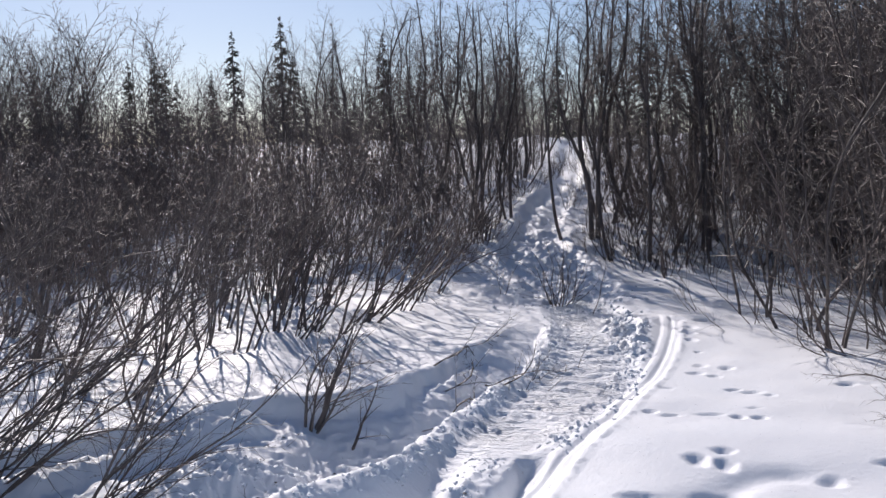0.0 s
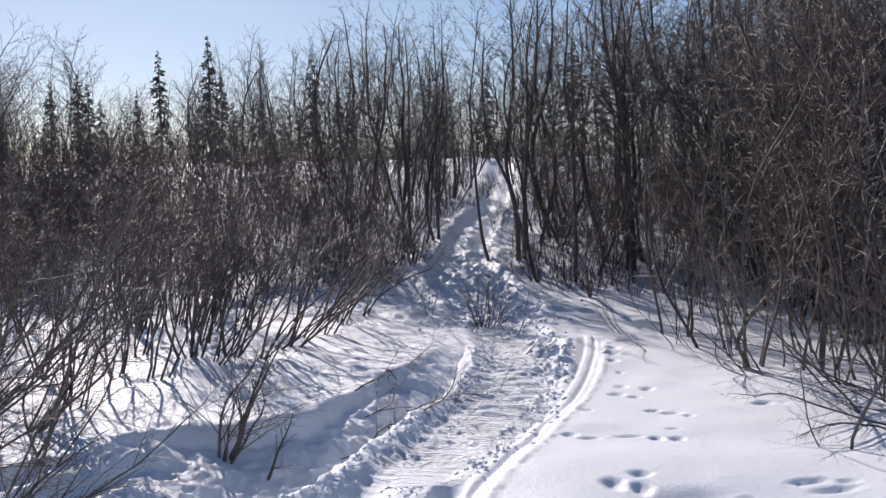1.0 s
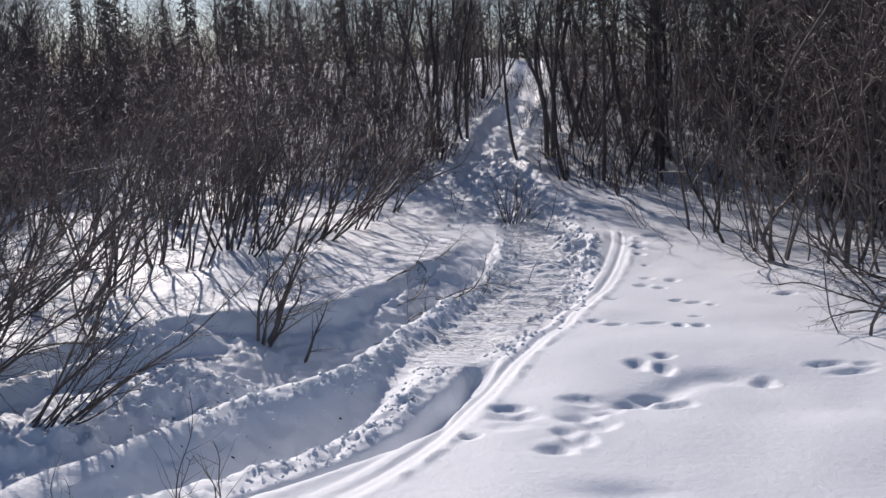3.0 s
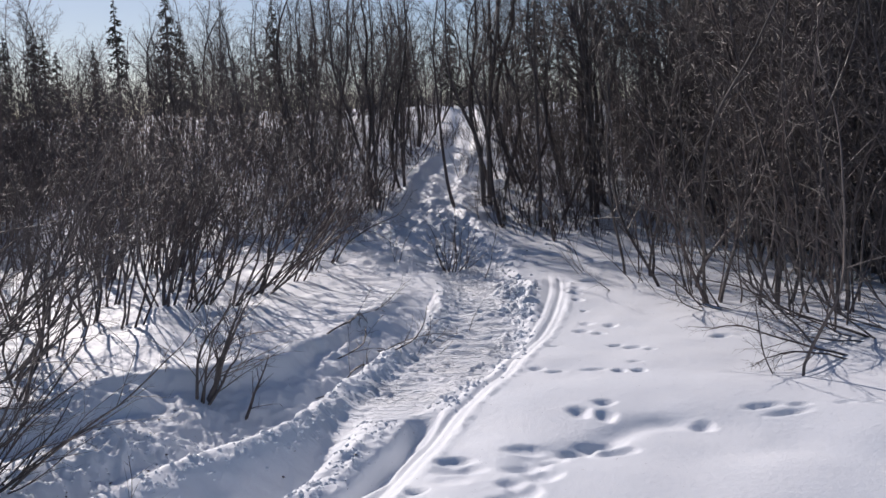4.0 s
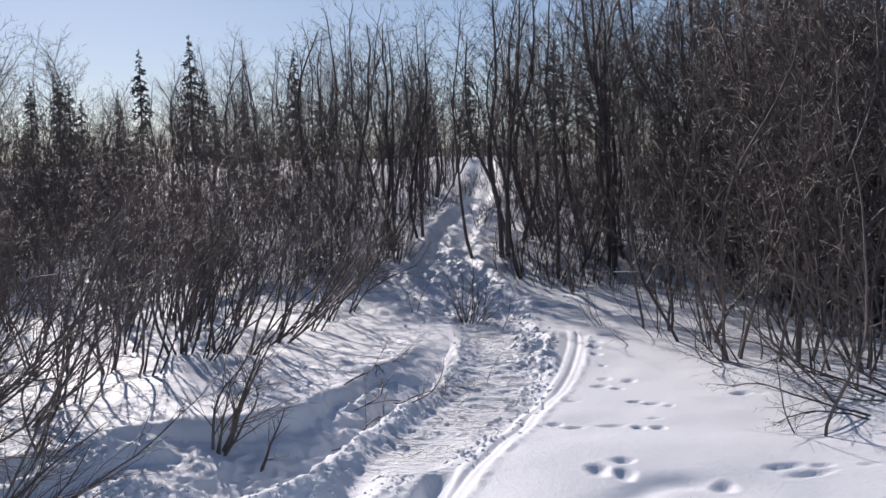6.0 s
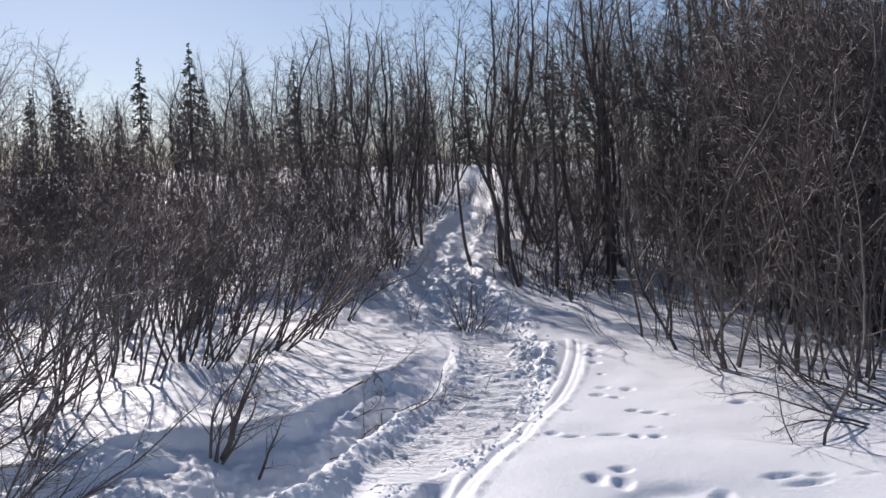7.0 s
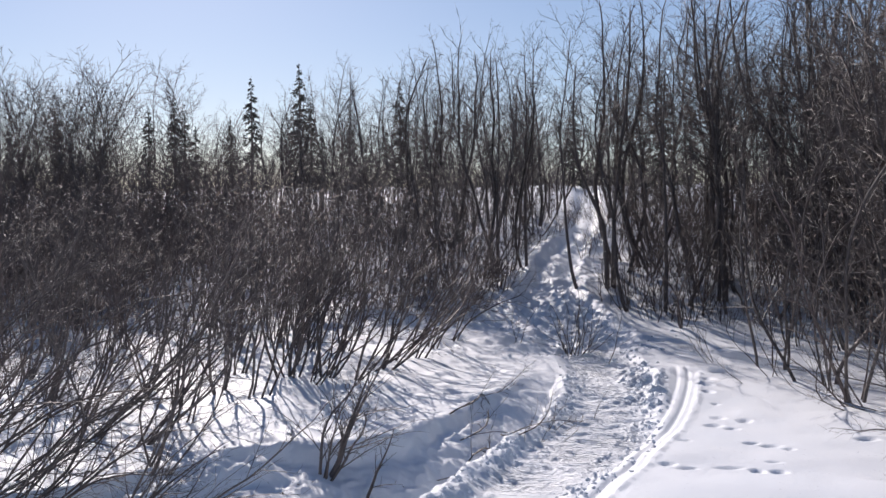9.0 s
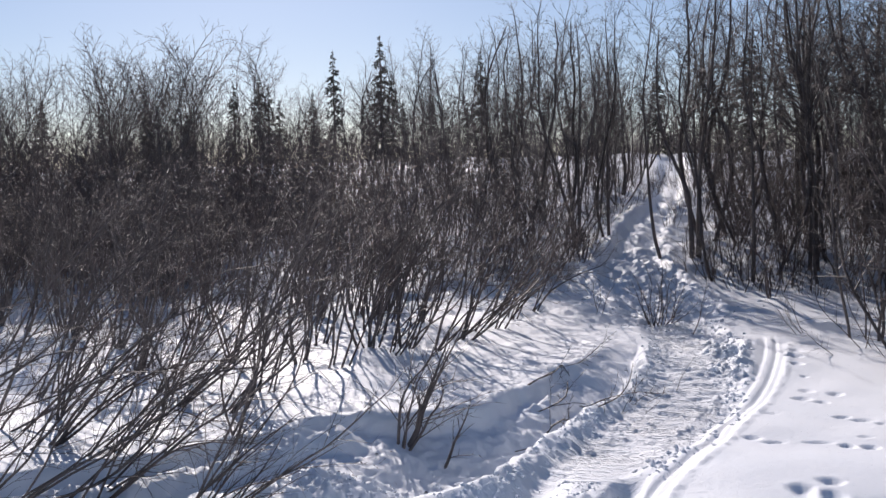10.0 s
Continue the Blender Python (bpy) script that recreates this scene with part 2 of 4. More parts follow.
def height(x, y):
    """Height of the snow at x, y (arrays)."""
    x, y = np.asarray(x, float), np.asarray(y, float)
    wav = 0.35 * fbm(x, y * 0 + 3.1, 3.0, 2, 5)
    yy = y - wav
    z = np.interp(yy, [0, 11.3, 12.6, 13.4, 14.4, 18, 22, 26, 30, 33, 36], [0, 0, .08, .2, .42, .82, 1.22, 1.64, 2.17, 2.48, 2.55])
    near = np.exp(-((x / 60) ** 2 + (y / 60) ** 2))
    left = smooth(0.4, -1.6, x)
    z = z + near * (0.035 + 0.07 * left * smooth(6, 8, y)) * fbm(x, y, 1.3, 3, 1) * smooth(2.6, 4.2, y + 2.2 * np.abs(x - 1.6))
    z = z + smooth(11, 14, y) * near * (0.10 * fbm(x, y, 1.7, 4, 2) + 0.05 * np.maximum(-0.3, fbm(x, y, 0.45, 3, 15)))
    z = z + 1.2 * smooth(60, 300, np.hypot(x, y)) * fbm(x, y, 90, 3, 8)
    # wind ripples and settled hollows on the untrodden snow at the left
    z = z + near * smooth(0.9, -0.2, x - 0.16 * (y - 6)) * smooth(5.0, 6.5, y) * (0.013 * fbm(x * 0.6, y, 0.28, 3, 52) - 0.02 * smooth(0.35, 0.8, fbm(x * 0.7, y, 0.33, 2, 53)))
    rough = fbm(x, y, 0.10, 3, 3)
    grit = fbm(x, y, 0.048, 2, 51)
    clod = smooth(-0.1, 0.75, fbm(x + 0.03 * rough, y + 0.04 * fbm(x, y, 0.09, 2, 45), 0.075, 3, 4))

    # cut between the rim and the lumpy ridge, with strips left standing in it
    sr, gr, _ = along(RIM, x, y)
    sr = sr + 0.045 * fbm(x, y, 0.5, 4, 21) + 0.012 * rough
    sg, gg, _ = along(RIDGE, x, y)
    sg = sg + 0.03 * fbm(x, y, 0.4, 3, 22) + 0.010 * rough
    ends = smooth(0.97, 0.60, gr)
    trough = smooth(-0.015, 0.09, sr) * smooth(-0.06, -0.20, sg) * ends
    across = np.clip(sr / np.maximum(sr - sg, 0.05), 0, 1)
    z = z - trough * (0.135 + 0.29 * smooth(0.0, 0.9, across) * smooth(4.6, 5.6, y + x * 0.3) + 0.05 * (1 - smooth(4.6, 5.6, y + x * 0.3))) * (0.92 + 0.12 * fbm(x, y, 0.9, 2, 31)) + (0.017 * rough + 0.008 * clod + 0.010 * grit) * trough
    z = z + 0.02 * np.exp(-((sr + 0.05) / 0.06) ** 2) * ends
    s, g, m = along(MOUND, x, y)
    s = s + 0.02 * fbm(x, y, 0.4, 3, 23)
    z = z + trough * lane(s, 0.10, 0.06) * smooth(1.0, 0.95, g) * (0.10 + 0.006 * clod + 0.008 * rough + 0.006 * grit)
    s, g, m = along(CRUMB, x, y)
    s = s + 0.03 * fbm(x, y, 0.3, 3, 24)
    z = z + trough * lane(s, 0.18, 0.06) * smooth(1.0, 0.8, g) * (0.085 + 0.012 * clod + 0.014 * rough + 0.013 * grit)
    crest = lane(sg, 0.095, 0.065) * smooth(1.0, 0.9, gg) * smooth(3.0, 3.8, y)
    z = z + crest * (0.15 + 0.85 * smooth(4.4, 5.3, y)) * (1 - 0.45 * smooth(5.2, 6.5, y)) * (0.034 + 0.005 * clod * lane(sg, 0.06, 0.03) + 0.012 * rough + 0.012 * grit + 0.010 * fbm(x, y, 0.22, 2, 44))

    # smooth bowl between the lumpy ridge and the deep rut, where the packed trail swings left
    sd, _, _ = along(DEEP, x, y)
    bowl = smooth(-0.27, -0.46, sd) * (1 - smooth(4.4, 5.5, y))
    fall = 0.92 * (sg + np.sqrt(sg * sg + 0.004)) / 2
    fall = 0.60 * np.tanh(fall / 0.60)
    z = z - bowl * fall + bowl * smooth(0, 0.1, sg) * (0.016 * rough + 0.008 * grit + 0.022 * fbm(x, y, 0.35, 3, 42))
    z = z - 0.075 * smooth(0.03, -0.06, sd) * (1 - smooth(4.0, 5.0, y)) * (1 - bowl)
    throw = np.exp(-((sd + 0.20 + 0.06 * smooth(4.2, 3.6, y)) / 0.09) ** 2) * (1 - smooth(4.8, 5.3, y))
    z = z + throw * (0.032 + 0.004 * clod + 0.012 * rough + 0.007 * grit)

    # packed trail
    s, g, m = along(PACKED, x, y)
    far = smooth(4.6, 5.6, y)
    w = lane(s, 0.27 + 0.10 * smooth(5.0, 6.2, y), 0.10) * smooth(0.0, 0.05, g) * smooth(4.3, 5.9, y)
    z = z - (0.06 + 0.05 * (1 - far)) * w
    bars = np.sin(m * 58 + 4.0 * fbm(x, y, 0.5, 2, 6) + s * 4)
    creased = fbm(s * 0.16 + 0.02 * rough, m + 0.1 * s, 0.052, 3, 12)
    z = z + w * far * (0.007 * bars * (0.5 + 0.6 * fbm(x, y, 0.35, 2, 7)) + 0.016 * creased + 0.007 * clod * smooth(0.0, 0.3, fbm(x, y, 0.5, 1, 13)))
    z = z + (1 - far) * w * 0.004 * rough

    # the trail up the bank
    s, g, m = along(UPHILL, x, y)
    s = s + 0.05 * fbm(x, y, 1.0, 2, 9)
    half = 0.52 - 0.20 * smooth(13, 16, y)
    w = lane(s, half, 0.12) * smooth(0.0, 0.06, g)
    z = z - w * (0.08 + 0.10 * smooth(13, 16, y))
    z = z + w * (0.016 * rough + 0.012 * clod) * (1 - 0.5 * smooth(14, 18, y))
    z = z + 0.05 * np.exp(-(s / 0.10) ** 2) * smooth(0.2, 0.3, g)
    z = z + np.exp(-((np.abs(s) - half - 0.12) / 0.10) ** 2) * smooth(0.02, 0.1, g) * (0.025 + 0.018 * clod)

    churn = np.exp(-(np.where(s > 0, s / 0.8, s / 1.1)) ** 2) * smooth(10.4, 11.4, y) * (1 - 0.6 * smooth(15, 18, y))
    z = z + churn * (0.020 * fbm(x, y, 0.4, 4, 48) + 0.022 * np.abs(fbm(x, y, 0.16, 3, 49)) + 0.014 * rough)

    # the deep rut beside the packed trail, with its thrown-up edge
    s, g, m = along(DEEP, x, y)
    fade = smooth(1.0, 0.965, g)
    s = s + 0.012 * fbm(x, y, 0.3, 3, 50)
    z = z - (0.135 - 0.05 * smooth(4.7, 4.0, y)) * smooth(-0.085, -0.005, s) * (1 - smooth(0.0, 0.15, s)) * fade - 0.05 * smooth(4.7, 4.0, y) * lane(s - 0.03, 0.07, 0.06) * fade
    z = z + lane(s + 0.13, 0.05, 0.05) * fade * (0.004 + 0.004 * rough + 0.006 * grit)

    # twin runner grooves on a polished strip
    s, g, m = along(SKI, x, y)
    fade = smooth(1.0, 0.95, g)
    band = lane(s, 0.11, 0.02) * fade
    z = z - 0.010 * band
    for o, d in ((-0.06, 0.013), (0.04, 0.018)):
        z = z - d * np.exp(-((s - o) / 0.016) ** 2) * fade * smooth(0.12, 0.3, g)
    z = z + lane(s - 0.15, 0.02, 0.02) * fade * (0.003 + 0.010 * clod)
    z = z + np.exp(-((s + 0.22) / 0.07) ** 2) * fade * smooth(5.4, 6.4, y) * smooth(-0.5, 0.4, fbm(x, y, 0.45, 2, 46)) * (0.004 + 0.022 * clod + 0.014 * rough)

    # trampled heap where the runners turn
    q = np.exp(-(((x - 1.62) / 0.15) ** 2 + ((y - 8.9) / 0.8) ** 2))
    z = z + q * (0.025 + 0.03 * clod + 0.035 * rough + 0.03 * fbm(x, y, 0.22, 2, 47))
    s, g, m = along(CROSS, x, y)
    z = z - 0.05 * lane(s, 0.12, 0.05) * (0.7 + rough * 0.3)

    # hare prints, drifted track
    s, g, m = along(DRAG, x, y)
    z = z - 0.026 * np.exp(-(s / 0.085) ** 2) * smooth(0, .1, g) * smooth(1, .85, g)
    z = z - 0.03 * np.exp(-(((x - 0.92) / 0.17) ** 2 + ((y - 3.27) / 0.08) ** 2))
    blur = 0.16 * fbm(x, y, 0.07, 2, 16)
    for px, py, a, b, turn, d in PRINTS:
        c, r = math.cos(radians(turn)), math.sin(radians(turn))
        u, v = ((x - px) * c + (y - py) * r) / a, (-(x - px) * r + (y - py) * c) / b
        rr = np.sqrt(u * u + v * v) / 1.12 + blur
        d = 0.53 * d
        z = z - d * (1 - smooth(0.25, 1.3, rr)) + 0.05 * d * np.exp(-((rr - 1.35) / 0.25) ** 2)

    # loose slab of broken crust at the edge of the rut
    u, v = (x - 0.10) * 0.42 + (y - 7.32) * 0.91, (x - 0.10) * 0.91 - (y - 7.32) * 0.42
    z = z + (0.045 + 0.01 * rough) * (1 - smooth(0.7, 1.1, np.maximum(np.abs(u) / 0.24, np.abs(v) / 0.085)))
    return z


def pressed(x, y):
    """How hard the snow is packed down, 0 to 1."""
    s, g, m = along(PACKED, x, y)
    return lane(s, 0.36, 0.10) * smooth(4.4, 5.6, y) * (0.75 + 0.25 * fbm(x, y, 0.3, 2, 41))


def level(x, y):
    """Height of the built snow surface at one place."""
    i, j = int(np.searchsorted(GX, x)) - 1, int(np.searchsorted(GY, y)) - 1
    u, v = (x - GX[i]) / (GX[i + 1] - GX[i]), (y - GY[j]) / (GY[j + 1] - GY[j])
    a, b = GZ[j, i] * (1 - u) + GZ[j, i + 1] * u, GZ[j + 1, i] * (1 - u) + GZ[j + 1, i + 1] * u
    return float(a * (1 - v) + b * v)


def spread(stops, first, last):
    """Grid lines: even between the stops (place, step), then widening outwards."""
    out = []
    for (a, step), (b, _) in zip(stops, stops[1:]):
        out += list(np.arange(a, b - step * 0.5, step))
    s, v = stops[0][1], out[0]
    while v > first:
        s *= 1.13
        v -= s
        out.insert(0, v)
    s, v = stops[-2][1], out[-1]
    while v < last:
        s *= 1.12 if v < 45 else 1.25
        v += s
        out.append(v)
    return np.array(out)


def mesh_object(name, verts, faces, mat, smooth_faces=True):
    me = bpy.data.meshes.new(name)
    me.from_pydata(verts, [], faces)
    me.materials.append(mat)
    if smooth_faces:
        me.polygons.foreach_set("use_smooth", [True] * len(me.polygons))
    me.update()
    return me


def build_ground():
    global GX, GY, GZ
    xs = spread([(-3.2, .03), (-2.4, .019), (-0.2, .0155), (2.3, .027), (3.3, 0)], -900, 900)
    ys = spread([(2.5, .02), (4.0, .0192), (8.5, .026), (10.5, .034), (15.5, .10), (21, 0)], -900, 1500)
    gx, gy = np.meshgrid(xs, ys)
    gz = height(gx.ravel(), gy.ravel())
    GX, GY, GZ = xs, ys, gz.reshape(gx.shape)
    v = np.column_stack((gx.ravel(), gy.ravel(), gz))
    nx, ny = len(xs), len(ys)
    i = (np.arange(ny - 1)[:, None] * nx + np.arange(nx - 1)[None, :]).ravel()
    f = np.column_stack((i, i + 1, i + nx + 1, i + nx))
    me = bpy.data.meshes.new("ground")
    me.vertices.add(len(v))
    me.vertices.foreach_set("co", v.ravel())
    me.loops.add(f.size)
    me.loops.foreach_set("vertex_index", f.ravel())
    me.polygons.add(len(f))
    me.polygons.foreach_set("loop_start", np.arange(0, f.size, 4))
    me.polygons.foreach_set("use_smooth", np.ones(len(f), bool))
    me.update(calc_edges=True)
    me.attributes.new("packed", "FLOAT", "POINT").data.foreach_set("value", pressed(gx.ravel(), gy.ravel()))
    me.materials.append(SNOW)
    tagged(new("ground", me), "deep sunlit snow with ruts, a packed trail and hare prints", "snow", kind="structure")


build_ground()


# ---- growing things ----
def tube(V, F, pts, radii, sides):
    """A tapering stem along pts that ends in a point."""
    base, ref, last = len(V), Vector((0.31, 0.17, 0.94)), len(pts) - 1
    for k in range(last):
        p, r = pts[k], radii[k]
        t = (pts[k + 1] - pts[max(k - 1, 0)]).normalized()
        u = t.cross(ref)
        u = u.normalized() if u.length > 1e-3 else Vector((1, 0, 0))
        w = t.cross(u)
        for j in range(sides):
            a = 2 * math.pi * j / sides
            V.append(p + (u * math.cos(a) + w * math.sin(a)) * r)
    V.append(pts[last].copy())
    for k in range(last):
        for j in range(sides):
            a, b = base + k * sides + j, base + k * sides + (j + 1) % sides
            F.append((a, b, b + sides, a + sides) if k < last - 1 else (a, b, base + last * sides))


def grow(V, F, p, d, length, r, rng, depth, gap, step, rise=0.10, wob=0.10, sides=3, bare=0.25, angle=(28, 58), thin=0.0016, share=(0.4, 0.85), cap=9.0, main=None):
    """A crooked stem from p along d, with twigs to the given depth, every gap metres; main: lists that take the stem itself, apart from its twigs."""
    n = max(2, int(length / step + 0.5)) if depth else (2 if length > 0.16 else 1)
    pts, dirs, d = [p.copy()], [d.normalized()], d.normalized()
    bend = Vector((rng.gauss(0, wob), rng.gauss(0, wob), 0)) * 0.5
    for _ in range(n):
        bend = bend * 0.35 + Vector((rng.gauss(0, wob), rng.gauss(0, wob), rng.gauss(0, wob * 0.6)))
        d = (d + bend + Vector((0, 0, rise * (1 - d.z)))).normalized()
        pts.append(pts[-1] + d * (length / n))
        dirs.append(d)
    radii = [max(r * (1 - 0.80 * k / n), thin * 0.7) for k in range(n + 1)]
    tube(*(main or (V, F)), pts, radii, sides)
    if depth <= 0:
        return pts
    at, turn = bare * length, rng.uniform(0, 6.28)
    while at < length * 0.98:
        k = min(n - 1, int(at / length * n))
        q = pts[k].lerp(pts[k + 1], at / length * n - k)
        axis = dirs[k].orthogonal().normalized()
        axis.rotate(Matrix.Rotation(turn, 3, dirs[k]))
        way = dirs[k].copy()
        way.rotate(Matrix.Rotation(radians(rng.uniform(*angle)), 3, axis))
        rest = (length - at) * rng.uniform(*share) + 0.09 * length * rng.random()
        grow(V, F, q, way, min(cap, max(rest, step * 0.8)), max(radii[k] * 0.45, thin), rng, depth - 1, gap * 0.6, step * 0.85, rise * 0.5, wob * 1.3, 3, 0.15, angle, thin, share, cap * 0.5)
        turn += 2.4 + rng.uniform(-0.6, 0.6)
        at += gap * rng.uniform(0.5, 1.5)
    return pts


def stem_mesh(name, seed, length, r, depth, gap, step, mat, plumb=0.6, **kw):
    rng = random.Random(seed)
    V, F = [], []
    tip = grow(V, F, Vector((0, 0, -0.05)), Vector((rng.uniform(-.05, .05), rng.uniform(-.05, .05), 1)), length, r, rng, depth, gap, step, **kw)[-1]
    for v in V:
        v.x, v.y = v.x - plumb * tip.x * v.z / tip.z, v.y - plumb * tip.y * v.z / tip.z
    return mesh_object(name, V, F, mat)


def tree_mesh(seed, length, r, depth, gap, step, **kw):
    """A slender tree as two meshes: its trunk and its crown."""
    rng = random.Random(seed)
    V, F, W, G = [], [], [], []
    tip = grow(V, F, Vector((0, 0, -0.05)), Vector((rng.uniform(-.05, .05), rng.uniform(-.05, .05), 1)), length, r, rng, depth, gap, step, main=(W, G), **kw)[-1]
    for v in V + W:
        v.x, v.y = v.x - tip.x * v.z / tip.z, v.y - tip.y * v.z / tip.z
    return mesh_object("trunk", W, G, TRUNK), mesh_object("crown", V, F, TRUNK)


def leaf_mesh(seed, n, spread_r, low, high):
    rng = random.Random(seed)
    V, F = [], []
    for _ in range(n):
        a, rad, z = rng.uniform(0, 6.28), spread_r * math.sqrt(rng.random()), rng.uniform(low, high)
        c = Vector((rad * math.cos(a), rad * math.sin(a), z))
        u = Vector((rng.gauss(0, 1), rng.gauss(0, 1), rng.gauss(-.4, .8))).normalized()
        w = u.orthogonal().normalized()
        s = rng.uniform(0.014, 0.028)
        b = len(V)
        bend = u.cross(w) * s * 0.35
        V += [c, c + u * s + w * s * 0.45 + bend, c + u * s * 2.1, c + u * s - w * s * 0.45 + bend]
        F += [(b, b + 1, b + 2), (b, b + 2, b + 3)]
    return mesh_object("dead_leaves", V, F, LEAF, False)


def child(name, me, parent, m, label=""):
    ob = new(name, me)
    ob.parent = parent
    ob.matrix_basis = m
    return tagged(ob, label) if label else ob


def shrub(name, x, y, stems, rng, count, radius, lean=(0, 0), fan=14, scale=(0.8, 1.1), label="", category="shrub", group="", leaves=None, sink=0.03, jitter=5.0, into=None):
    """A clump: stems from one foot, each a part; lean is the tilt in degrees towards +x and +y."""
    root = None if into is not None else new(name)
    foot = Vector((x, y, level(x, y) - sink))
    if root:
        root.location = foot
    for _ in range(count):
        a, q = rng.uniform(0, 6.28), radius * math.sqrt(rng.random())
        ox, oy = q * math.cos(a), q * math.sin(a)
        tilt_x = lean[0] + fan * ox / max(radius, 0.01) + max(-1.6, min(1.6, rng.gauss(0, 1))) * jitter
        tilt_y = lean[1] + fan * oy / max(radius, 0.01) + max(-1.6, min(1.6, rng.gauss(0, 1))) * jitter
        s = rng.uniform(*scale)
        m = Matrix.Translation((ox, oy, 0)) @ Matrix.Rotation(radians(tilt_x), 4, "Y") @ Matrix.Rotation(radians(-tilt_y), 4, "X") @ Matrix.Rotation(rng.uniform(0, 6.28), 4, "Z") @ Matrix.Diagonal((s, s, s, 1))
        me = rng.choice(stems)
        if root:
            if stems is TREE:
                child("trunk", me[0], root, m)
                child("crown", me[1], root, m, "fine bare twigs")
            else:
                child("stem", me, root, m)
        else:
            into.append((me, Matrix.Translation(foot) @ m))
    if not root:
        return None
    if leaves:
        child("dead_leaves", rng.choice(leaves), root, pose(0, 0, 0, 0, 0, rng.uniform(0, 360)), "withered brown leaves still clinging to twigs")
    return tagged(root, label, category, group)


def joined(name, copies, label, category):
    """One mesh of many placed stems too far off to tell apart."""
    co, corners, starts, mats, base, loops = [], [], [], [], 0, 0
    for me, m in copies:
        c = np.empty(len(me.vertices) * 3)
        me.vertices.foreach_get("co", c)
        r = np.array(m)
        co.append(c.reshape(-1, 3) @ r[:3, :3].T + r[:3, 3])
        q, s = np.empty(len(me.loops), int), np.empty(len(me.polygons), int)
        me.loops.foreach_get("vertex_index", q)
        me.polygons.foreach_get("loop_start", s)
        corners.append(q + base)
        starts.append(s + loops)
        mats.append(np.full(len(s), 1 if me.materials[0] is REDBARK else 0))
        base, loops = base + len(me.vertices), loops + len(q)
    co, corners, starts, mats = (np.concatenate(v) for v in (co, corners, starts, mats))
    me = bpy.data.meshes.new(name)
    me.vertices.add(len(co))
    me.vertices.foreach_set("co", co.ravel())
    me.loops.add(len(corners))
    me.loops.foreach_set("vertex_index", corners)
    me.polygons.add(len(mats))
    me.polygons.foreach_set("loop_start", starts)
    me.materials.append(WILLOW)
    me.materials.append(REDBARK)
    me.polygons.foreach_set("material_index", mats)
    me.polygons.foreach_set("use_smooth", np.ones(len(mats), bool))
    me.update(calc_edges=True)
    tagged(new(name, me), label, category, kind="stuff")


BANK = []
TALL = [stem_mesh("stem", 100 + k, 3.3 + 0.25 * (k % 4), 0.013 + 0.003 * (k % 3), 2, 0.20, 0.24, REDBARK if k % 4 == 0 else WILLOW, bare=0.16, rise=0.12, wob=0.09, thin=0.0028, share=(0.3, 0.6), cap=0.75, angle=(28, 62)) for k in range(12)]
THIN = [stem_mesh("stem", 150 + k, 3.3 + 0.2 * (k % 4), 0.015 + 0.002 * (k % 3), 2, 0.15, 0.26, REDBARK if k % 3 == 0 else WILLOW, bare=0.30, rise=0.15, wob=0.085, thin=0.0040, angle=(24, 56), share=(0.3, 0.6), cap=0.95) for k in range(8)]
BRUSH = [stem_mesh("stem", 170 + k, 3.3 + 0.25 * (k % 4), 0.016 + 0.003 * (k % 3), 2, 0.30, 0.36, REDBARK if k % 4 == 0 else WILLOW, bare=0.14, rise=0.12, wob=0.10, thin=0.0046, share=(0.3, 0.6), cap=0.8, angle=(28, 62)) for k in range(8)]
MID = [stem_mesh("stem", 200 + k, 1.75 + 0.12 * (k % 4), 0.0115 + 0.0018 * (k % 3), 2, 0.12, 0.17, REDBARK if k % 3 == 0 else WILLOW, bare=0.34, rise=0.07, wob=0.11, thin=0.0022, share=(0.3, 0.6), angle=(26, 60), cap=0.7) for k in range(12)]
SLIM = [stem_mesh("stem", 270 + k, 2.3 + 0.2 * (k % 4), 0.010 + 0.003 * (k % 3), 2, 0.16, 0.17, REDBARK if k % 3 == 0 else WILLOW, bare=0.36, rise=0.06, wob=0.11, thin=0.0022, share=(0.25, 0.5), cap=0.55, angle=(28, 64)) for k in range(8)]
NEAR = [stem_mesh("stem", 250 + k, 1.35 + 0.12 * (k % 4), 0.0088 + 0.0014 * (k % 3), 2, 0.095, 0.11, REDBARK if k % 4 == 0 else WILLOW, bare=0.28, rise=0.05, wob=0.10, thin=0.0014, share=(0.25, 0.6), angle=(22, 52)) for k in range(8)]
LOW = [stem_mesh("stem", 300 + k, 0.75 + 0.1 * (k % 3), 0.0070, 1, 0.075, 0.08, REDBARK if k % 2 else WILLOW, bare=0.25, rise=0.06, wob=0.13, thin=0.002) for k in range(8)]
TREE = [tree_mesh(400 + k, 4.8 + 0.3 * (k % 3), 0.026 + 0.009 * (k % 3), 3, 0.23, 0.26, bare=0.32, rise=0.14, wob=0.09, sides=5, angle=(22, 52), thin=0.0034, share=(0.32, 0.62), cap=1.5) for k in range(6)]
CROOK = [stem_mesh("stem", 700 + k, 2.5 + 0.2 * (k % 4), 0.0105 + 0.0040 * (k % 3), 2, 0.10, 0.17, REDBARK if k % 5 == 0 else WILLOW, bare=0.22, rise=0.08, wob=0.11, thin=0.0023, share=(0.18, 0.40), cap=0.5, angle=(30, 72)) for k in range(10)]
BRANCH = [stem_mesh("stem", 750 + k, 0.95 + 0.08 * (k % 3), 0.0095, 2, 0.11, 0.09, TRUNK, bare=0.16, rise=0.0, wob=0.12, thin=0.0022, share=(0.2, 0.5), angle=(26, 58)) for k in range(6)]
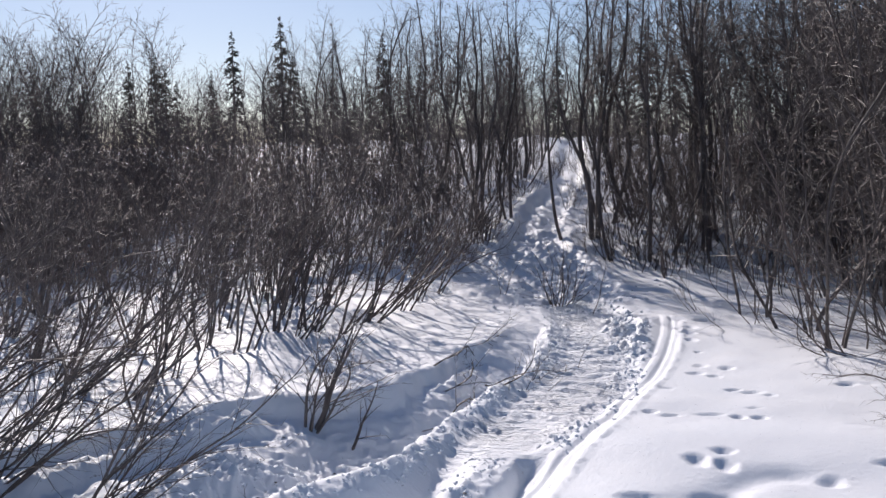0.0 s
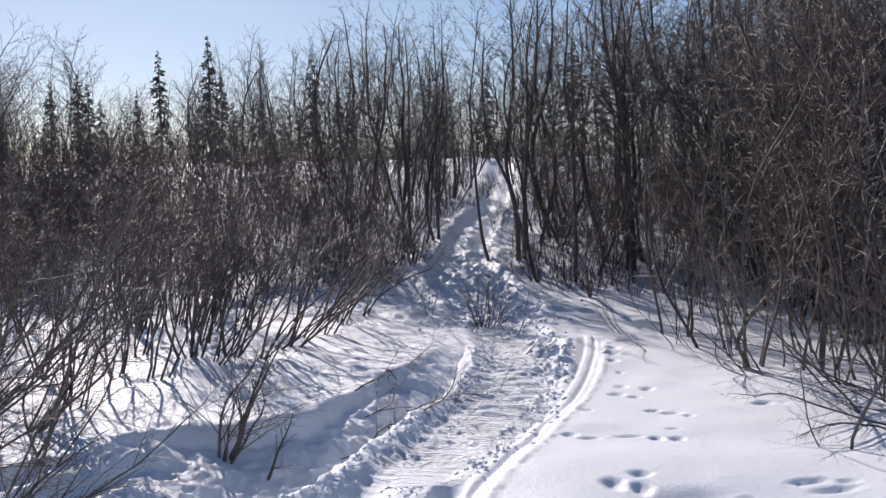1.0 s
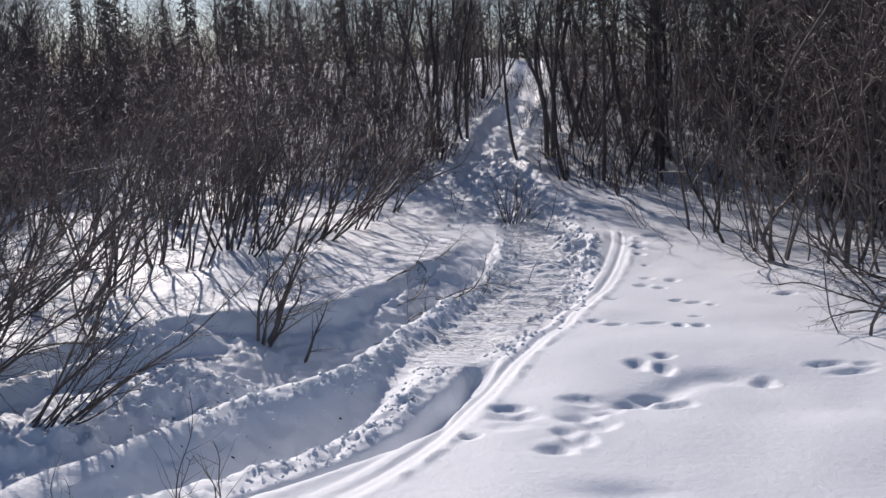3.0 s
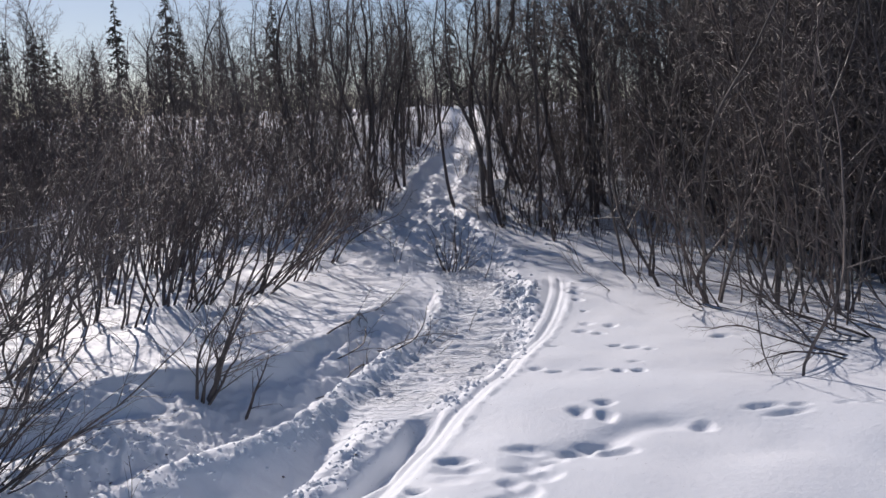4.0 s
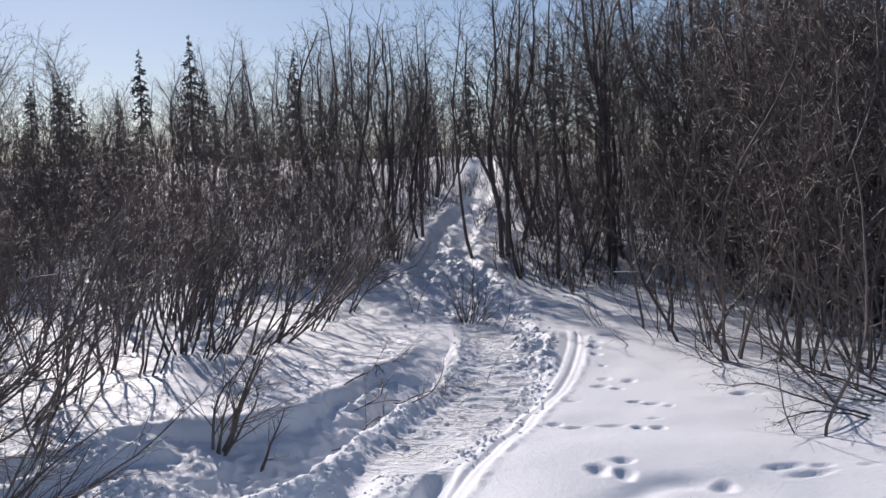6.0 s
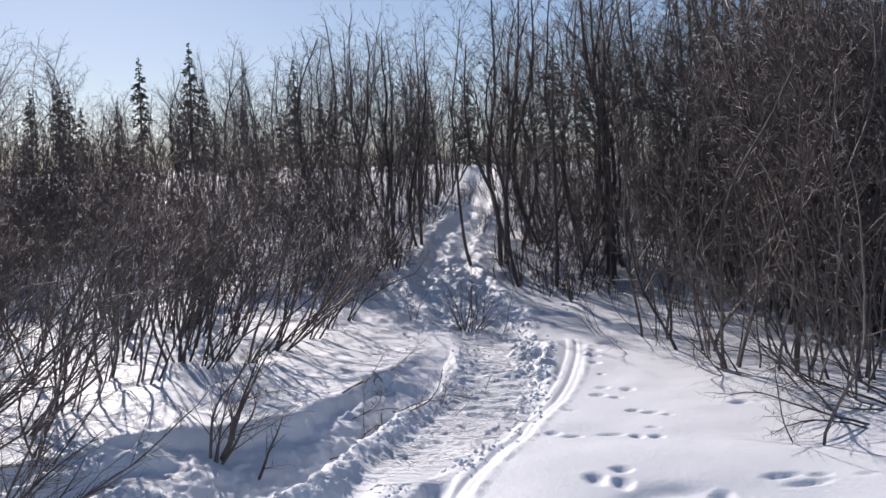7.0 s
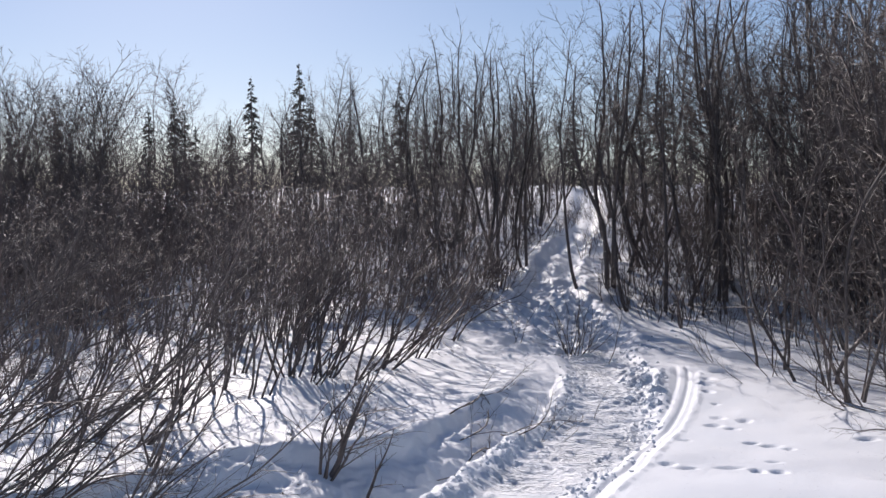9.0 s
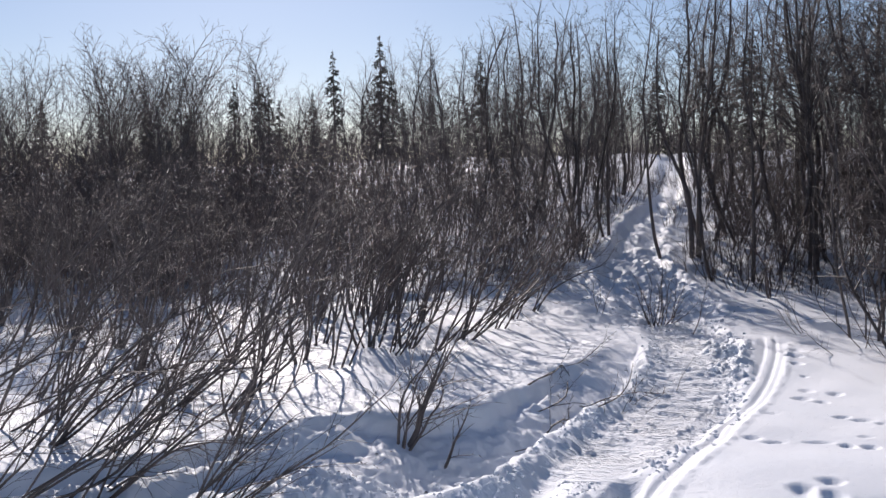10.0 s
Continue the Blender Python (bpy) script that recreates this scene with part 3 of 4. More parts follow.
BENT = [stem_mesh("stem", 780 + k, 1.0 + 0.07 * (k % 3), 0.0100 + 0.001 * (k % 3), 1, 0.12, 0.10, TRUNK, bare=0.3, rise=0.02, wob=0.08, thin=0.0022, share=(0.2, 0.6), angle=(16, 34)) for k in range(8)]
BUSH = [stem_mesh("stem", 820 + k, 0.80 + 0.06 * (k % 3), 0.0115 - 0.002 * (k % 3), 2, 0.075, 0.08, WILLOW, bare=0.18, rise=0.03, wob=0.10, thin=0.0018, share=(0.3, 0.7), angle=(20, 44), sides=5) for k in range(5)]
SNAG = [stem_mesh("stem", 840, 0.55, 0.0125, 2, 0.06, 0.06, TRUNK, bare=0.25, rise=-0.02, wob=0.10, thin=0.0022, share=(0.3, 0.7), angle=(30, 60), sides=5)]
WHIP = [stem_mesh("stem", 800 + k, 1.3, 0.0095, 1, 0.13, 0.10, WILLOW, plumb=1.0, bare=0.2, rise=0.05, wob=0.10, thin=0.002, share=(0.15, 0.4)) for k in range(3)]
def bent_trunk(seed, bends, r, crown=1.5):
    """A trunk through the given bends (sideways, along, up), with twigs above the crown's foot."""
    rng = random.Random(seed)
    V, F, W, G = [], [], [], []
    pts = spline([(0.0, 0.0, -0.06)] + bends, 4)
    radii = [max(r * (1 - 0.78 * k / (len(pts) - 1)), 0.004) for k in range(len(pts))]
    tube(W, G, pts, radii, 7)
    for k in range(1, len(pts) - 1):
        if pts[k].z < crown:
            continue
        way = (pts[k + 1] - pts[k]).normalized()
        for _ in range(2):
            d = way.copy()
            side = way.orthogonal().normalized()
            side.rotate(Matrix.Rotation(rng.uniform(0, 6.28), 3, way))
            d.rotate(Matrix.Rotation(radians(rng.uniform(26, 54)), 3, side))
            grow(V, F, pts[k], d, rng.uniform(0.4, 1.1), radii[k] * 0.5, rng, 2, 0.16, 0.2, rise=0.08, wob=0.11, thin=0.0032, share=(0.3, 0.6), bare=0.15)
    return mesh_object("trunk", W, G, TRUNK), mesh_object("crown", V, F, TRUNK)


LONE = bent_trunk(853, [(-0.09, 0, 0.28), (-0.14, 0, 0.65), (-0.18, 0, 1.1), (-0.2, 0, 1.5), (-0.23, 0, 2.0), (-0.25, 0, 2.5), (-0.16, 0, 3.2), (-0.08, 0, 4.0)], 0.030, 1.9)
LEANER = bent_trunk(854, [(-0.02, 0, 0.6), (-0.08, 0, 1.05), (-0.25, 0, 1.45), (-0.42, 0, 1.9), (-0.5, 0, 2.6), (-0.45, 0, 3.5)], 0.042)
UPRIGHT = bent_trunk(855, [(-0.03, 0, 0.7), (-0.05, 0, 1.3), (0.0, 0, 2.2), (0.06, 0, 3.2), (0.02, 0, 4.4)], 0.046)
SLENDER = bent_trunk(856, [(-0.02, 0, 0.8), (0.0, 0, 1.6), (0.03, 0, 2.6), (-0.02, 0, 3.7)], 0.030)
FINE = [leaf_mesh(500 + k, 60, 0.5, 0.7, 1.9) for k in range(4)]


def spruce_meshes(seed, h, gap=1.0, fat=1.0):
    rng = random.Random(seed)
    V, F = [], []
    tube(V, F, [Vector((0, 0, h * k / 6)) for k in range(7)], [0.07 * (1 - k / 6.5) + 0.004 for k in range(7)], 5)
    trunk = mesh_object("trunk", V, F, TRUNK)
    V, F = [], []
    z = 0.3
    while z < h * 0.985:
        f = 1 - z / h
        reach = (0.025 + 0.84 * f ** 0.95) * rng.uniform(0.7, 1.1)
        for k in range(rng.randint(4, 6)):
            a = rng.uniform(0, 6.28)
            way = Vector((math.cos(a), math.sin(a), 0.1))
            L = reach * rng.uniform(0.6, 1.1)
            mid = Vector((0, 0, z + rng.uniform(-.04, .04)))
            pts = [mid, mid + Vector((way.x, way.y, -0.35)) * L * 0.55, mid + Vector((way.x, way.y, -0.48)) * L]
            tube(V, F, pts, [0.012, 0.010, 0.003], 3)
            for j in range(max(2, int((4 + L * 17) / gap))):
                t = rng.uniform(0.1, 1.0) * 1.99
                p = pts[int(t)].lerp(pts[int(t) + 1], t % 1)
                e = (way * rng.uniform(0.3, 1) + Vector((rng.gauss(0, .45), rng.gauss(0, .45), rng.uniform(-.9, 0)))).normalized()
                small = 0.35 + 0.65 * min(1.0, f * 4)
                ll = rng.uniform(0.09, 0.19) * fat * small
                u = e.orthogonal().normalized() * 0.027 * fat * small
                w = e.cross(u)
                b = len(V)
                c = p + e * ll * 0.5
                V += [p, c + u, c - u * 0.5 + w * 0.87, c - u * 0.5 - w * 0.87, p + e * ll]
                F += [(b, b + 1, b + 2), (b, b + 2, b + 3), (b, b + 3, b + 1), (b + 4, b + 2, b + 1), (b + 4, b + 3, b + 2), (b + 4, b + 1, b + 3)]
        z += rng.uniform(0.11, 0.20) * (0.7 + 0.5 * f) * gap
    return trunk, mesh_object("crown", V, F, NEEDLE)


SPRUCES = [spruce_meshes(600 + k, 4.2) for k in range(4)]
FAR_SPRUCES = [spruce_meshes(650 + k, 4.2, 1.9, 1.6) for k in range(4)]


def spruce(x, y, top, k, slim=1.0, kinds=SPRUCES):
    z = level(x, y) - 0.05
    s = (top - z) / 4.2
    root = new("spruce")
    root.location = (x, y, z)
    trunk, crown = kinds[k % 4]
    m = Matrix.Rotation(k * 1.3, 4, "Z") @ Matrix.Diagonal((slim * s ** 0.5, slim * s ** 0.5, s, 1))
    child("trunk", trunk, root, m)
    child("crown", crown, root, m)
    tagged(root, "narrow dark green spruce standing behind bare willows", "spruce", "spruces on the bank")


rng = random.Random(11)
# spruces on top of the bank: x, y, height of the tip, slimness
for k, (x, y, top, slim) in enumerate([
        (-10.2, 40, 5.9, .7), (-9.75, 42, 7.9, 1.0), (-6.87, 38, 7.75, 1.0), (-6.6, 39, 6.5, 1.0), (-6.0, 38, 5.1, .9), (-4.6, 36, 5.2, 1.0),
        (-2.7, 36, 6.7, .9), (-1.87, 38, 5.6, .9), (-1.45, 39, 5.6, .9), (2.25, 36, 5.1, .8), (3.6, 34, 5.6, 1.0), (5.15, 26, 5.5, 1.2),
        (-12.3, 36, 5.9, .9), (-11.3, 36, 6.2, .9), (-11.1, 38, 5.3, .9), (-19.1, 34, 5.3, .9), (-16.7, 34, 4.9, .9), (-15.0, 34, 5.6, .9),
        (-13.4, 34, 4.5, .8), (-10.3, 34, 5.5, .9), (-3.6, 40, 5.2, 1.0), (0.6, 41, 5.2, 1.0), (7.5, 33, 5.4, 1.0), (10.5, 34, 5.8, 1.0), (6.9, 15.2, 6.0, 1.1)]):
    spruce(x, y, top, k, slim)

# more spruces farther back
for k in range(26):
    x, y = rng.uniform(-38, 30), rng.uniform(44, 80)
    spruce(x, y, 2.5 + rng.uniform(1.2, 3.8), k, 1.1, FAR_SPRUCES)
# brushy skyline beyond the bank
V, F = [], []
for k in range(1100):
    x, y = rng.uniform(-17, 13), rng.uniform(23, 34)
    if 1.9 + (y - 24) * 0.02 < x < 3.4:
        continue
    grow(V, F, Vector((x, y, level(x, y) - 0.05)), Vector((rng.gauss(0, .2), rng.gauss(0, .2), 1)), rng.uniform(0.5, 1.7), 0.014, rng, 1, 0.26, 0.5, thin=0.006)
for k in range(700):
    x, y = rng.uniform(-22, -3), rng.uniform(19, 33)
    grow(V, F, Vector((x, y, level(x, y) - 0.05)), Vector((rng.gauss(0, .2), rng.gauss(0, .2), 1)), rng.uniform(0.9, 1.9), 0.014, rng, 1, 0.24, 0.5, thin=0.007)
for k in range(450):
    x, y = rng.uniform(-2, 9), rng.uniform(42, 62)
    grow(V, F, Vector((x, y, 2.4)), Vector((rng.gauss(0, .15), rng.gauss(0, .15), 1)), rng.uniform(0.9, 2.4), 0.022, rng, 1, 0.4, 0.7, thin=0.012)
for k in range(1150):
    a, q = rng.uniform(-0.75, 0.65), rng.uniform(34, 85)
    x, y = q * math.sin(a), q * math.cos(a)
    if 2.1 < x < 3.3 and y < 40:
        continue
    grow(V, F, Vector((x, y, 2.35)), Vector((rng.gauss(0, .15), rng.gauss(0, .15), 1)), rng.uniform(0.7, 1.9) if k % 3 else rng.uniform(1.5, 3.2), 0.022, rng, 1, 0.5, 0.8, thin=0.011)
tagged(new("far_willows", mesh_object("far_willows", V, F, WILLOW)), "distant bare willow brush along the skyline", "brush", kind="stuff")

# slender trees either side of the trail on the bank
for x, y, n in [(0.83, 16.2, 1), (0.62, 15.9, 2), (0.45, 15.4, 1), (0.15, 15.0, 1), (-0.5, 15.2, 1), (-1.3, 16.0, 1), (-2.2, 17.0, 2), (-3.1, 18.0, 1),
                (2.3, 13.74, 1), (3.95, 14.1, 1), (3.45, 14.5, 1), (3.04, 13.8, 1), (3.6, 13.4, 1), (4.3, 13.0, 1), (3.9, 15.0, 2), (5.0, 14.2, 1),
                (0.3, 18.6, 2), (3.2, 18.5, 1), (3.0, 16.2, 2), (-0.6, 18.2, 1), (4.6, 19.0, 2), (1.2, 20.6, 1), (3.6, 22.5, 2), (1.3, 25.0, 1), (4.2, 26.0, 2), (-1.8, 21.5, 1)]:
    shrub("willow_tree", x, y, TREE, rng, n, 0.16, (0, 0), 4, (0.85, 1.05) if x > 1.5 else (0.68, 0.88) if x > -1 else (0.5, 0.64), "tall bare willow with slender dark trunks on the snowy bank", "tree", "trees on the bank", jitter=2.5)
lone = new("willow_tree")
lone.location = (1.70, 14.88, level(1.70, 14.88) - 0.03)
child("trunk", LONE[0], lone, pose(0, 0, 0))
child("crown", LONE[1], lone, pose(0, 0, 0), "fine bare twigs")
tagged(lone, "lone crooked willow trunk beside the uphill trail", "tree", "trees on the bank")
for x, y, trunks in ((2.12, 14.6, (LEANER, UPRIGHT)), (0.97, 16.05, (SLENDER,)), (2.8, 13.6, (SLENDER,)), (0.5, 15.8, (SLENDER,)), (3.6, 13.8, (SLENDER, UPRIGHT))):
    root = new("willow_tree")
    root.location = (x, y, level(x, y) - 0.03)
    for k, me in enumerate(trunks):
        m = pose(0.10 * k, 0.05 * k, 0, 2 * k, 3 * k, 0 if x == 2.12 else 70 * k + 40 * x)
        child("trunk", me[0], root, m)
        child("crown", me[1], root, m, "fine bare twigs")
    tagged(root, "bare willow with thick dark bending trunks beside the trail", "tree", "trees on the bank")

for x, y in ((1.5, 33.5), (2.2, 35.0), (2.7, 36.5), (3.1, 35.2), (3.6, 37.0), (1.9, 38.0), (2.9, 39.5), (2.4, 41.0)):
    shrub("willow_tree", x, y, TREE, rng, 1, 0.1, (0, 0), 4, (0.4, 0.6), "slim bare willow tree beyond the head of the trail", "tree", "trees on the bank", jitter=3)

# broad crowns behind the spruces
for x, y, sc in ((-4.9, 27, .70), (-4.2, 26, .80), (-3.6, 27.5, .88), (-3.0, 26, .86), (-2.5, 24.5, .82), (-2.0, 26.5, .92), (-1.5, 25, .90), (-1.0, 27, .98), (-0.6, 25.5, .95), (-0.2, 24, .92), (0.3, 26.5, 1.0), (0.7, 25.0, .95),
                 (-2.1, 20.2, .68), (-0.7, 20.0, .80)):
    shrub("willow_tree", x, y, TREE, rng, 1 if x > -2.2 else 2, 0.2, (0, 0), 9, (sc * 0.92, sc * 1.06), "bare willow tree with a broad crown of fine arching twigs", "tree", "trees on the bank", jitter=4)

# thicket on the bank behind, left and right of the trail
for k in range(48):
    y = rng.uniform(13.6, 23)
    x = rng.uniform(-2.0 - y * 0.55, 0.2 + (y - 13.6) * 0.07)
    shrub("willow_shrub", x, y, BRUSH, rng, rng.randint(4, 5), 0.35, (3, 0), 14, (0.45, 0.68), "bare willow shrub with many thin stems on the bank", "shrub", "willows of the thicket", into=BANK)
for k in range(16):
    x, y = rng.uniform(-5.5, 0.5), rng.uniform(15, 23)
    shrub("willow_shrub", x, y, THIN, rng, rng.randint(1, 3), 0.3, (2, 0), 8, (0.6, 0.85), "slender sparse willow reaching up from the bank", "shrub", "slender willows on the bank", into=BANK)
for k in range(60):
    x, y = rng.uniform(-16.5, -5.2), rng.uniform(15.5, 22)
    shrub("willow_shrub", x, y, THIN, rng, rng.randint(3, 4), 0.4, (2, 0), 7, (0.95, 1.18) if x < -6.2 else (0.70, 0.86), "tall bare willow shrub with fine pale tops", "shrub", "slender willows on the bank", into=BANK)
for k in range(20):
    x, y = rng.uniform(-14.5, -6.6), rng.uniform(14.5, 18.5)
    shrub("willow_shrub", x, y, TALL, rng, 5, 0.35, (2, 0), 12, (0.72, 0.95), "bare willow shrub with many thin stems on the bank", "shrub", "willows of the thicket", into=BANK)
for k in range(20):
    y = rng.uniform(13.8, 25)
    x = rng.uniform(2.5 + (y - 13.5) * 0.07, 4.5 + y * 0.3)
    shrub("willow_shrub", x, y, BRUSH, rng, 4, 0.30, (0, 0), 16, (0.35, 0.8), "bare willow shrub with many thin stems on the bank", "shrub", "willows of the thicket", into=BANK)
for k in range(3):
    x, y = rng.uniform(-0.2, 0.85), rng.uniform(16.5, 20)
    shrub("willow_shrub", x, y, TALL, rng, 4, 0.2, (0, 0), 12, (0.7, 0.95), "bare willow shrub crowding the uphill trail", "shrub", "willows of the thicket")
for k in range(6):
    y = rng.uniform(14.0, 20)
    shrub("willow_shrub", rng.uniform(-3.0, 0.55 + (y - 14) * 0.05), y, TALL, rng, 4, 0.2, (0, 0), 14, (0.5, 0.9), "bare willow shrub crowding the uphill trail", "shrub", "willows of the thicket")
joined("bank_willows", [b for k, b in enumerate(BANK) if k % 8], "bare willow thicket of thin stems covering the snowy bank", "brush")
# tall willows closing the view right of the uphill trail
for k in range(8):
    y = rng.uniform(18.5, 25)
    x = rng.uniform(2.6 + (y - 14) * 0.1, 2.2 + y * 0.30)
    shrub("willow_tree", x, y, TREE, rng, 1 + k % 2, 0.15, (0, 0), 7, (0.8, 1.05), "tall bare willow with a fine twiggy crown on the bank", "tree", "trees on the bank", jitter=4)
for x, y in ((2.5, 15.5), (2.95, 15.2), (3.3, 17.5), (3.7, 19.0), (3.5, 24.0), (-0.5, 17.8)):
    shrub("willow_tree", x, y, TREE, rng, 2, 0.14, (0, 0), 6, (0.66, 0.92), "tall bare willow with slender dark trunks on the snowy bank", "tree", "trees on the bank", jitter=3)
# tall trees rising behind the thicket on the right
stand = random.Random(77)
for k in range(22):
    y = stand.uniform(14.8, 20)
    x = y * (0.225 + 0.255 * (k + stand.random()) / 22)
    shrub("willow_tree", x, y, TREE, stand, 2 if k % 3 else 1, 0.3, (0, 0), 8, (0.95, 1.25), "tall bare willow with a fine twiggy crown behind the thicket", "tree", "trees on the bank", jitter=4)
# slim trees and low brush shading the head of the uphill trail
for x, y, sc in ((1.15, 19.6, .62), (1.45, 20.8, .66), (1.3, 21.8, .7), (1.7, 22.4, .68), (1.85, 23.6, .7), (2.15, 25.0, .66), (2.0, 26.2, .7), (2.6, 27.6, .66)):
    shrub("willow_tree", x, y, TREE, stand, 2, 0.12, (0, 0), 6, (sc, sc * 1.15), "slim bare willow tree shading the head of the trail", "tree", "trees on the bank", jitter=4)
for x, y in ((0.95, 17.4), (1.15, 18.4), (1.35, 19.2), (1.6, 20.4), (1.9, 21.6), (2.2, 22.6), (2.45, 23.6), (2.75, 24.8), (3.1, 25.4), (2.9, 26.5), (2.1, 17.4), (2.5, 18.8), (2.9, 20.2)):
    shrub("willow_bush", x, y, LOW, stand, 12, 0.18, (0, 0), 34, (0.55, 0.95), "low bare brush growing beside the trail's head", "bush", "brush on the bank")
# brush and slim trees hugging the uphill trail
for k in range(30):
    y = rng.uniform(13.4, 24)
    x = rng.uniform(2.0 + (y - 13.4) * 0.075, 4.6 + (y - 13.4) * 0.1)
    shrub("willow_bush", x, y, MID, rng, 4, 0.16, (0, 0), 22, (0.4, 0.95), "low bare brush growing through bank snow", "bush", "brush on the bank")
for k in range(16):
    y = rng.uniform(13.6, 22)
    x = rng.uniform(-1.5, 0.75 + (y - 14.5) * 0.09)
    shrub("willow_bush", x, y, MID, rng, 4, 0.16, (0, 0), 22, (0.5, 1.1), "low bare brush growing through bank snow", "bush", "brush on the bank")
for k in range(12):
    y = rng.uniform(15.5, 27)
    x = rng.choice((rng.uniform(-3.0, 0.9 + (y - 15.5) * 0.10), rng.uniform(2.2 + (y - 13.4) * 0.07, 5.5)))
    shrub("willow_tree", x, y, TREE, rng, 1, 0.05, (0, 0), 3, (0.56, 0.8), "slim bare willow tree on the snowy bank", "tree", "trees on the bank", jitter=2.5)
for x, y in ((2.6, 13.2), (3.0, 13.0), (3.35, 12.7), (2.05, 14.0), (0.1, 13.6), (-0.5, 13.5), (3.9, 12.3), (2.3, 14.6), (2.8, 14.2), (3.5, 13.9), (2.5, 15.6), (3.2, 15.2), (4.1, 14.5), (3.0, 16.8), (0.45, 14.4), (-0.2, 14.6), (0.6, 15.6), (0.2, 16.5), (0.75, 17.6)):
    shrub("willow_bush", x, y, LOW, rng, 22, 0.22, (0, 0), 34, (0.4, 0.8), "dark tangled bush at the foot of the bank", "bush", "brush on the bank")
for x, y, sc in ((-10.4, 18, 0.95), (-4.7, 18, 0.62)):
    shrub("willow_sapling", x, y, THIN, rng, 1, 0.01, (3, 0), 2, (sc, sc), "lone willow whip rising above the thicket", "sapling")
for k in range(14):
    x, y = rng.uniform(-6.0, 0.3), rng.uniform(22, 29)
    shrub("willow_tree", x, y, TREE, rng, rng.randint(1, 2), 0.1, (0, 0), 4, (0.52 + (x + 6) * 0.06, 0.60 + (x + 6) * 0.06), "slim bare willow tree on the snowy bank", "tree", "trees on the bank", jitter=3)
for x, y in ((1.8, 23.4), (1.5, 22.0), (2.1, 26.4), (1.2, 24.2), (0.9, 20.5), (4.1, 24.8), (4.6, 29.5), (2.6, 30.5), (1.6, 29.0), (5.6, 31.0), (3.0, 32.0), (0.6, 31.0), (2.4, 29.5), (2.9, 31.0), (3.3, 33.6), (4.6, 32.0), (2.2, 27.8), (3.9, 34.5), (2.6, 33.0), (1.9, 25.2), (4.4, 34.0)):
    shrub("willow_bush", x, y, LOW, rng, 14, 0.25, (0, 0), 30, (0.6, 1.3), "dark tangled bush half buried in bank snow", "bush", "brush on the bank")
for x, y in ((-1.4, 13.6), (-0.9, 13.8), (-0.4, 14.0), (0.0, 14.2), (0.35, 14.6), (-0.7, 14.6), (-1.8, 14.3), (0.55, 15.2), (2.35, 13.9), (2.75, 13.6), (3.25, 13.5), (3.75, 13.2)):
    shrub("willow_bush", x, y, BRANCH, rng, 10, 0.25, (0, 0), 34, (0.5, 0.95), "dark tangled bush at the foot of the bank", "bush", "brush on the bank")
# low brush over the bank
for k in range(40):
    y = rng.uniform(14.2, 33)
    x = rng.choice((rng.uniform(-9, 0.5 + (y - 14) * 0.08), rng.uniform(2.3 + (y - 14) * 0.06, 8)))
    shrub("willow_bush", x, y, MID, rng, 4, 0.22, (0, 0), 22, (0.35, 0.75), "low bare brush growing through bank snow", "bush", "brush on the bank")
# dense undergrowth over the bank
V, F = [], []
for k in range(3300):
    y = rng.uniform(12.8, 22)
    x = rng.uniform(-2.4 - y * 0.6, -0.3 + (y - 13) * 0.06) if k % 4 else rng.uniform(2.5 + (y - 13) * 0.07, 4.5 + y * 0.3)
    if -4.8 < x < 4.8 and rng.random() < 0.35:
        continue
    grow(V, F, Vector((x, y, level(x, y) - 0.05)), Vector((rng.gauss(0.05, .25), rng.gauss(0, .2), 1)), rng.uniform(0.6, 1.35), 0.009, rng, 1, 0.2, 0.3, thin=0.0045, wob=0.12)
for k in range(1350):
    y = rng.uniform(13.0, 20)
    x = rng.uniform(-2.4 - y * 0.62, -4.5)
    grow(V, F, Vector((x, y, level(x, y) - 0.05)), Vector((rng.gauss(0.05, .25), rng.gauss(0, .2), 1)), rng.uniform(0.9, 2.1), 0.010, rng, 1, 0.2, 0.32, thin=0.005, wob=0.12)
for k in range(1100):
    y = rng.uniform(13.6, 19)
    x = rng.uniform(2.4 + (y - 13) * 0.07, 4.6 + y * 0.3)
    if rng.random() < (0.9 if x < 5.0 else 0.3):
        continue
    grow(V, F, Vector((x, y, level(x, y) - 0.05)), Vector((rng.gauss(0, .22), rng.gauss(0, .2), 1)), rng.uniform(0.9, 2.6), 0.010, rng, 1, 0.2, 0.34, thin=0.005, wob=0.12)
tagged(new("undergrowth", mesh_object("undergrowth", V, F, REDBARK)), "dense reddish-brown brush growing out of the bank", "brush", kind="stuff")
for k in range(28):
    y = rng.uniform(7.0, 11.2)
    x = rng.uniform(4.5 + max(0, 7.6 - y) * 0.5, 4.5 + y * 0.36)
    shrub("willow_shrub", x, y, CROOK, rng, 5, 0.3, (0, 0), 10, (1.2, 1.7), "tall crooked willow shrub with a haze of fine twigs", "shrub", "willows of the thicket")
for k in range(32):
    y = rng.uniform(8.0, 12.5)
    x = rng.uniform(4.6 + max(0, 9.5 - y) * 0.2, 4.0 + y * 0.38)
    shrub("willow_shrub", x, y, CROOK, rng, 5, 0.3, (0, 0), 9, (1.45, 1.8), "tall crooked willow shrub with a haze of fine twigs", "shrub", "willows of the thicket")
for k in range(16):
    y = rng.uniform(10.0, 15)
    x = rng.uniform(5.2, 4.2 + y * 0.36)
    shrub("willow_shrub", x, y, TALL, rng, 5, 0.42, (0, 0), 9, (1.05, 1.35), "tall bare willow shrub with many thin upright stems", "shrub", "willows of the thicket")
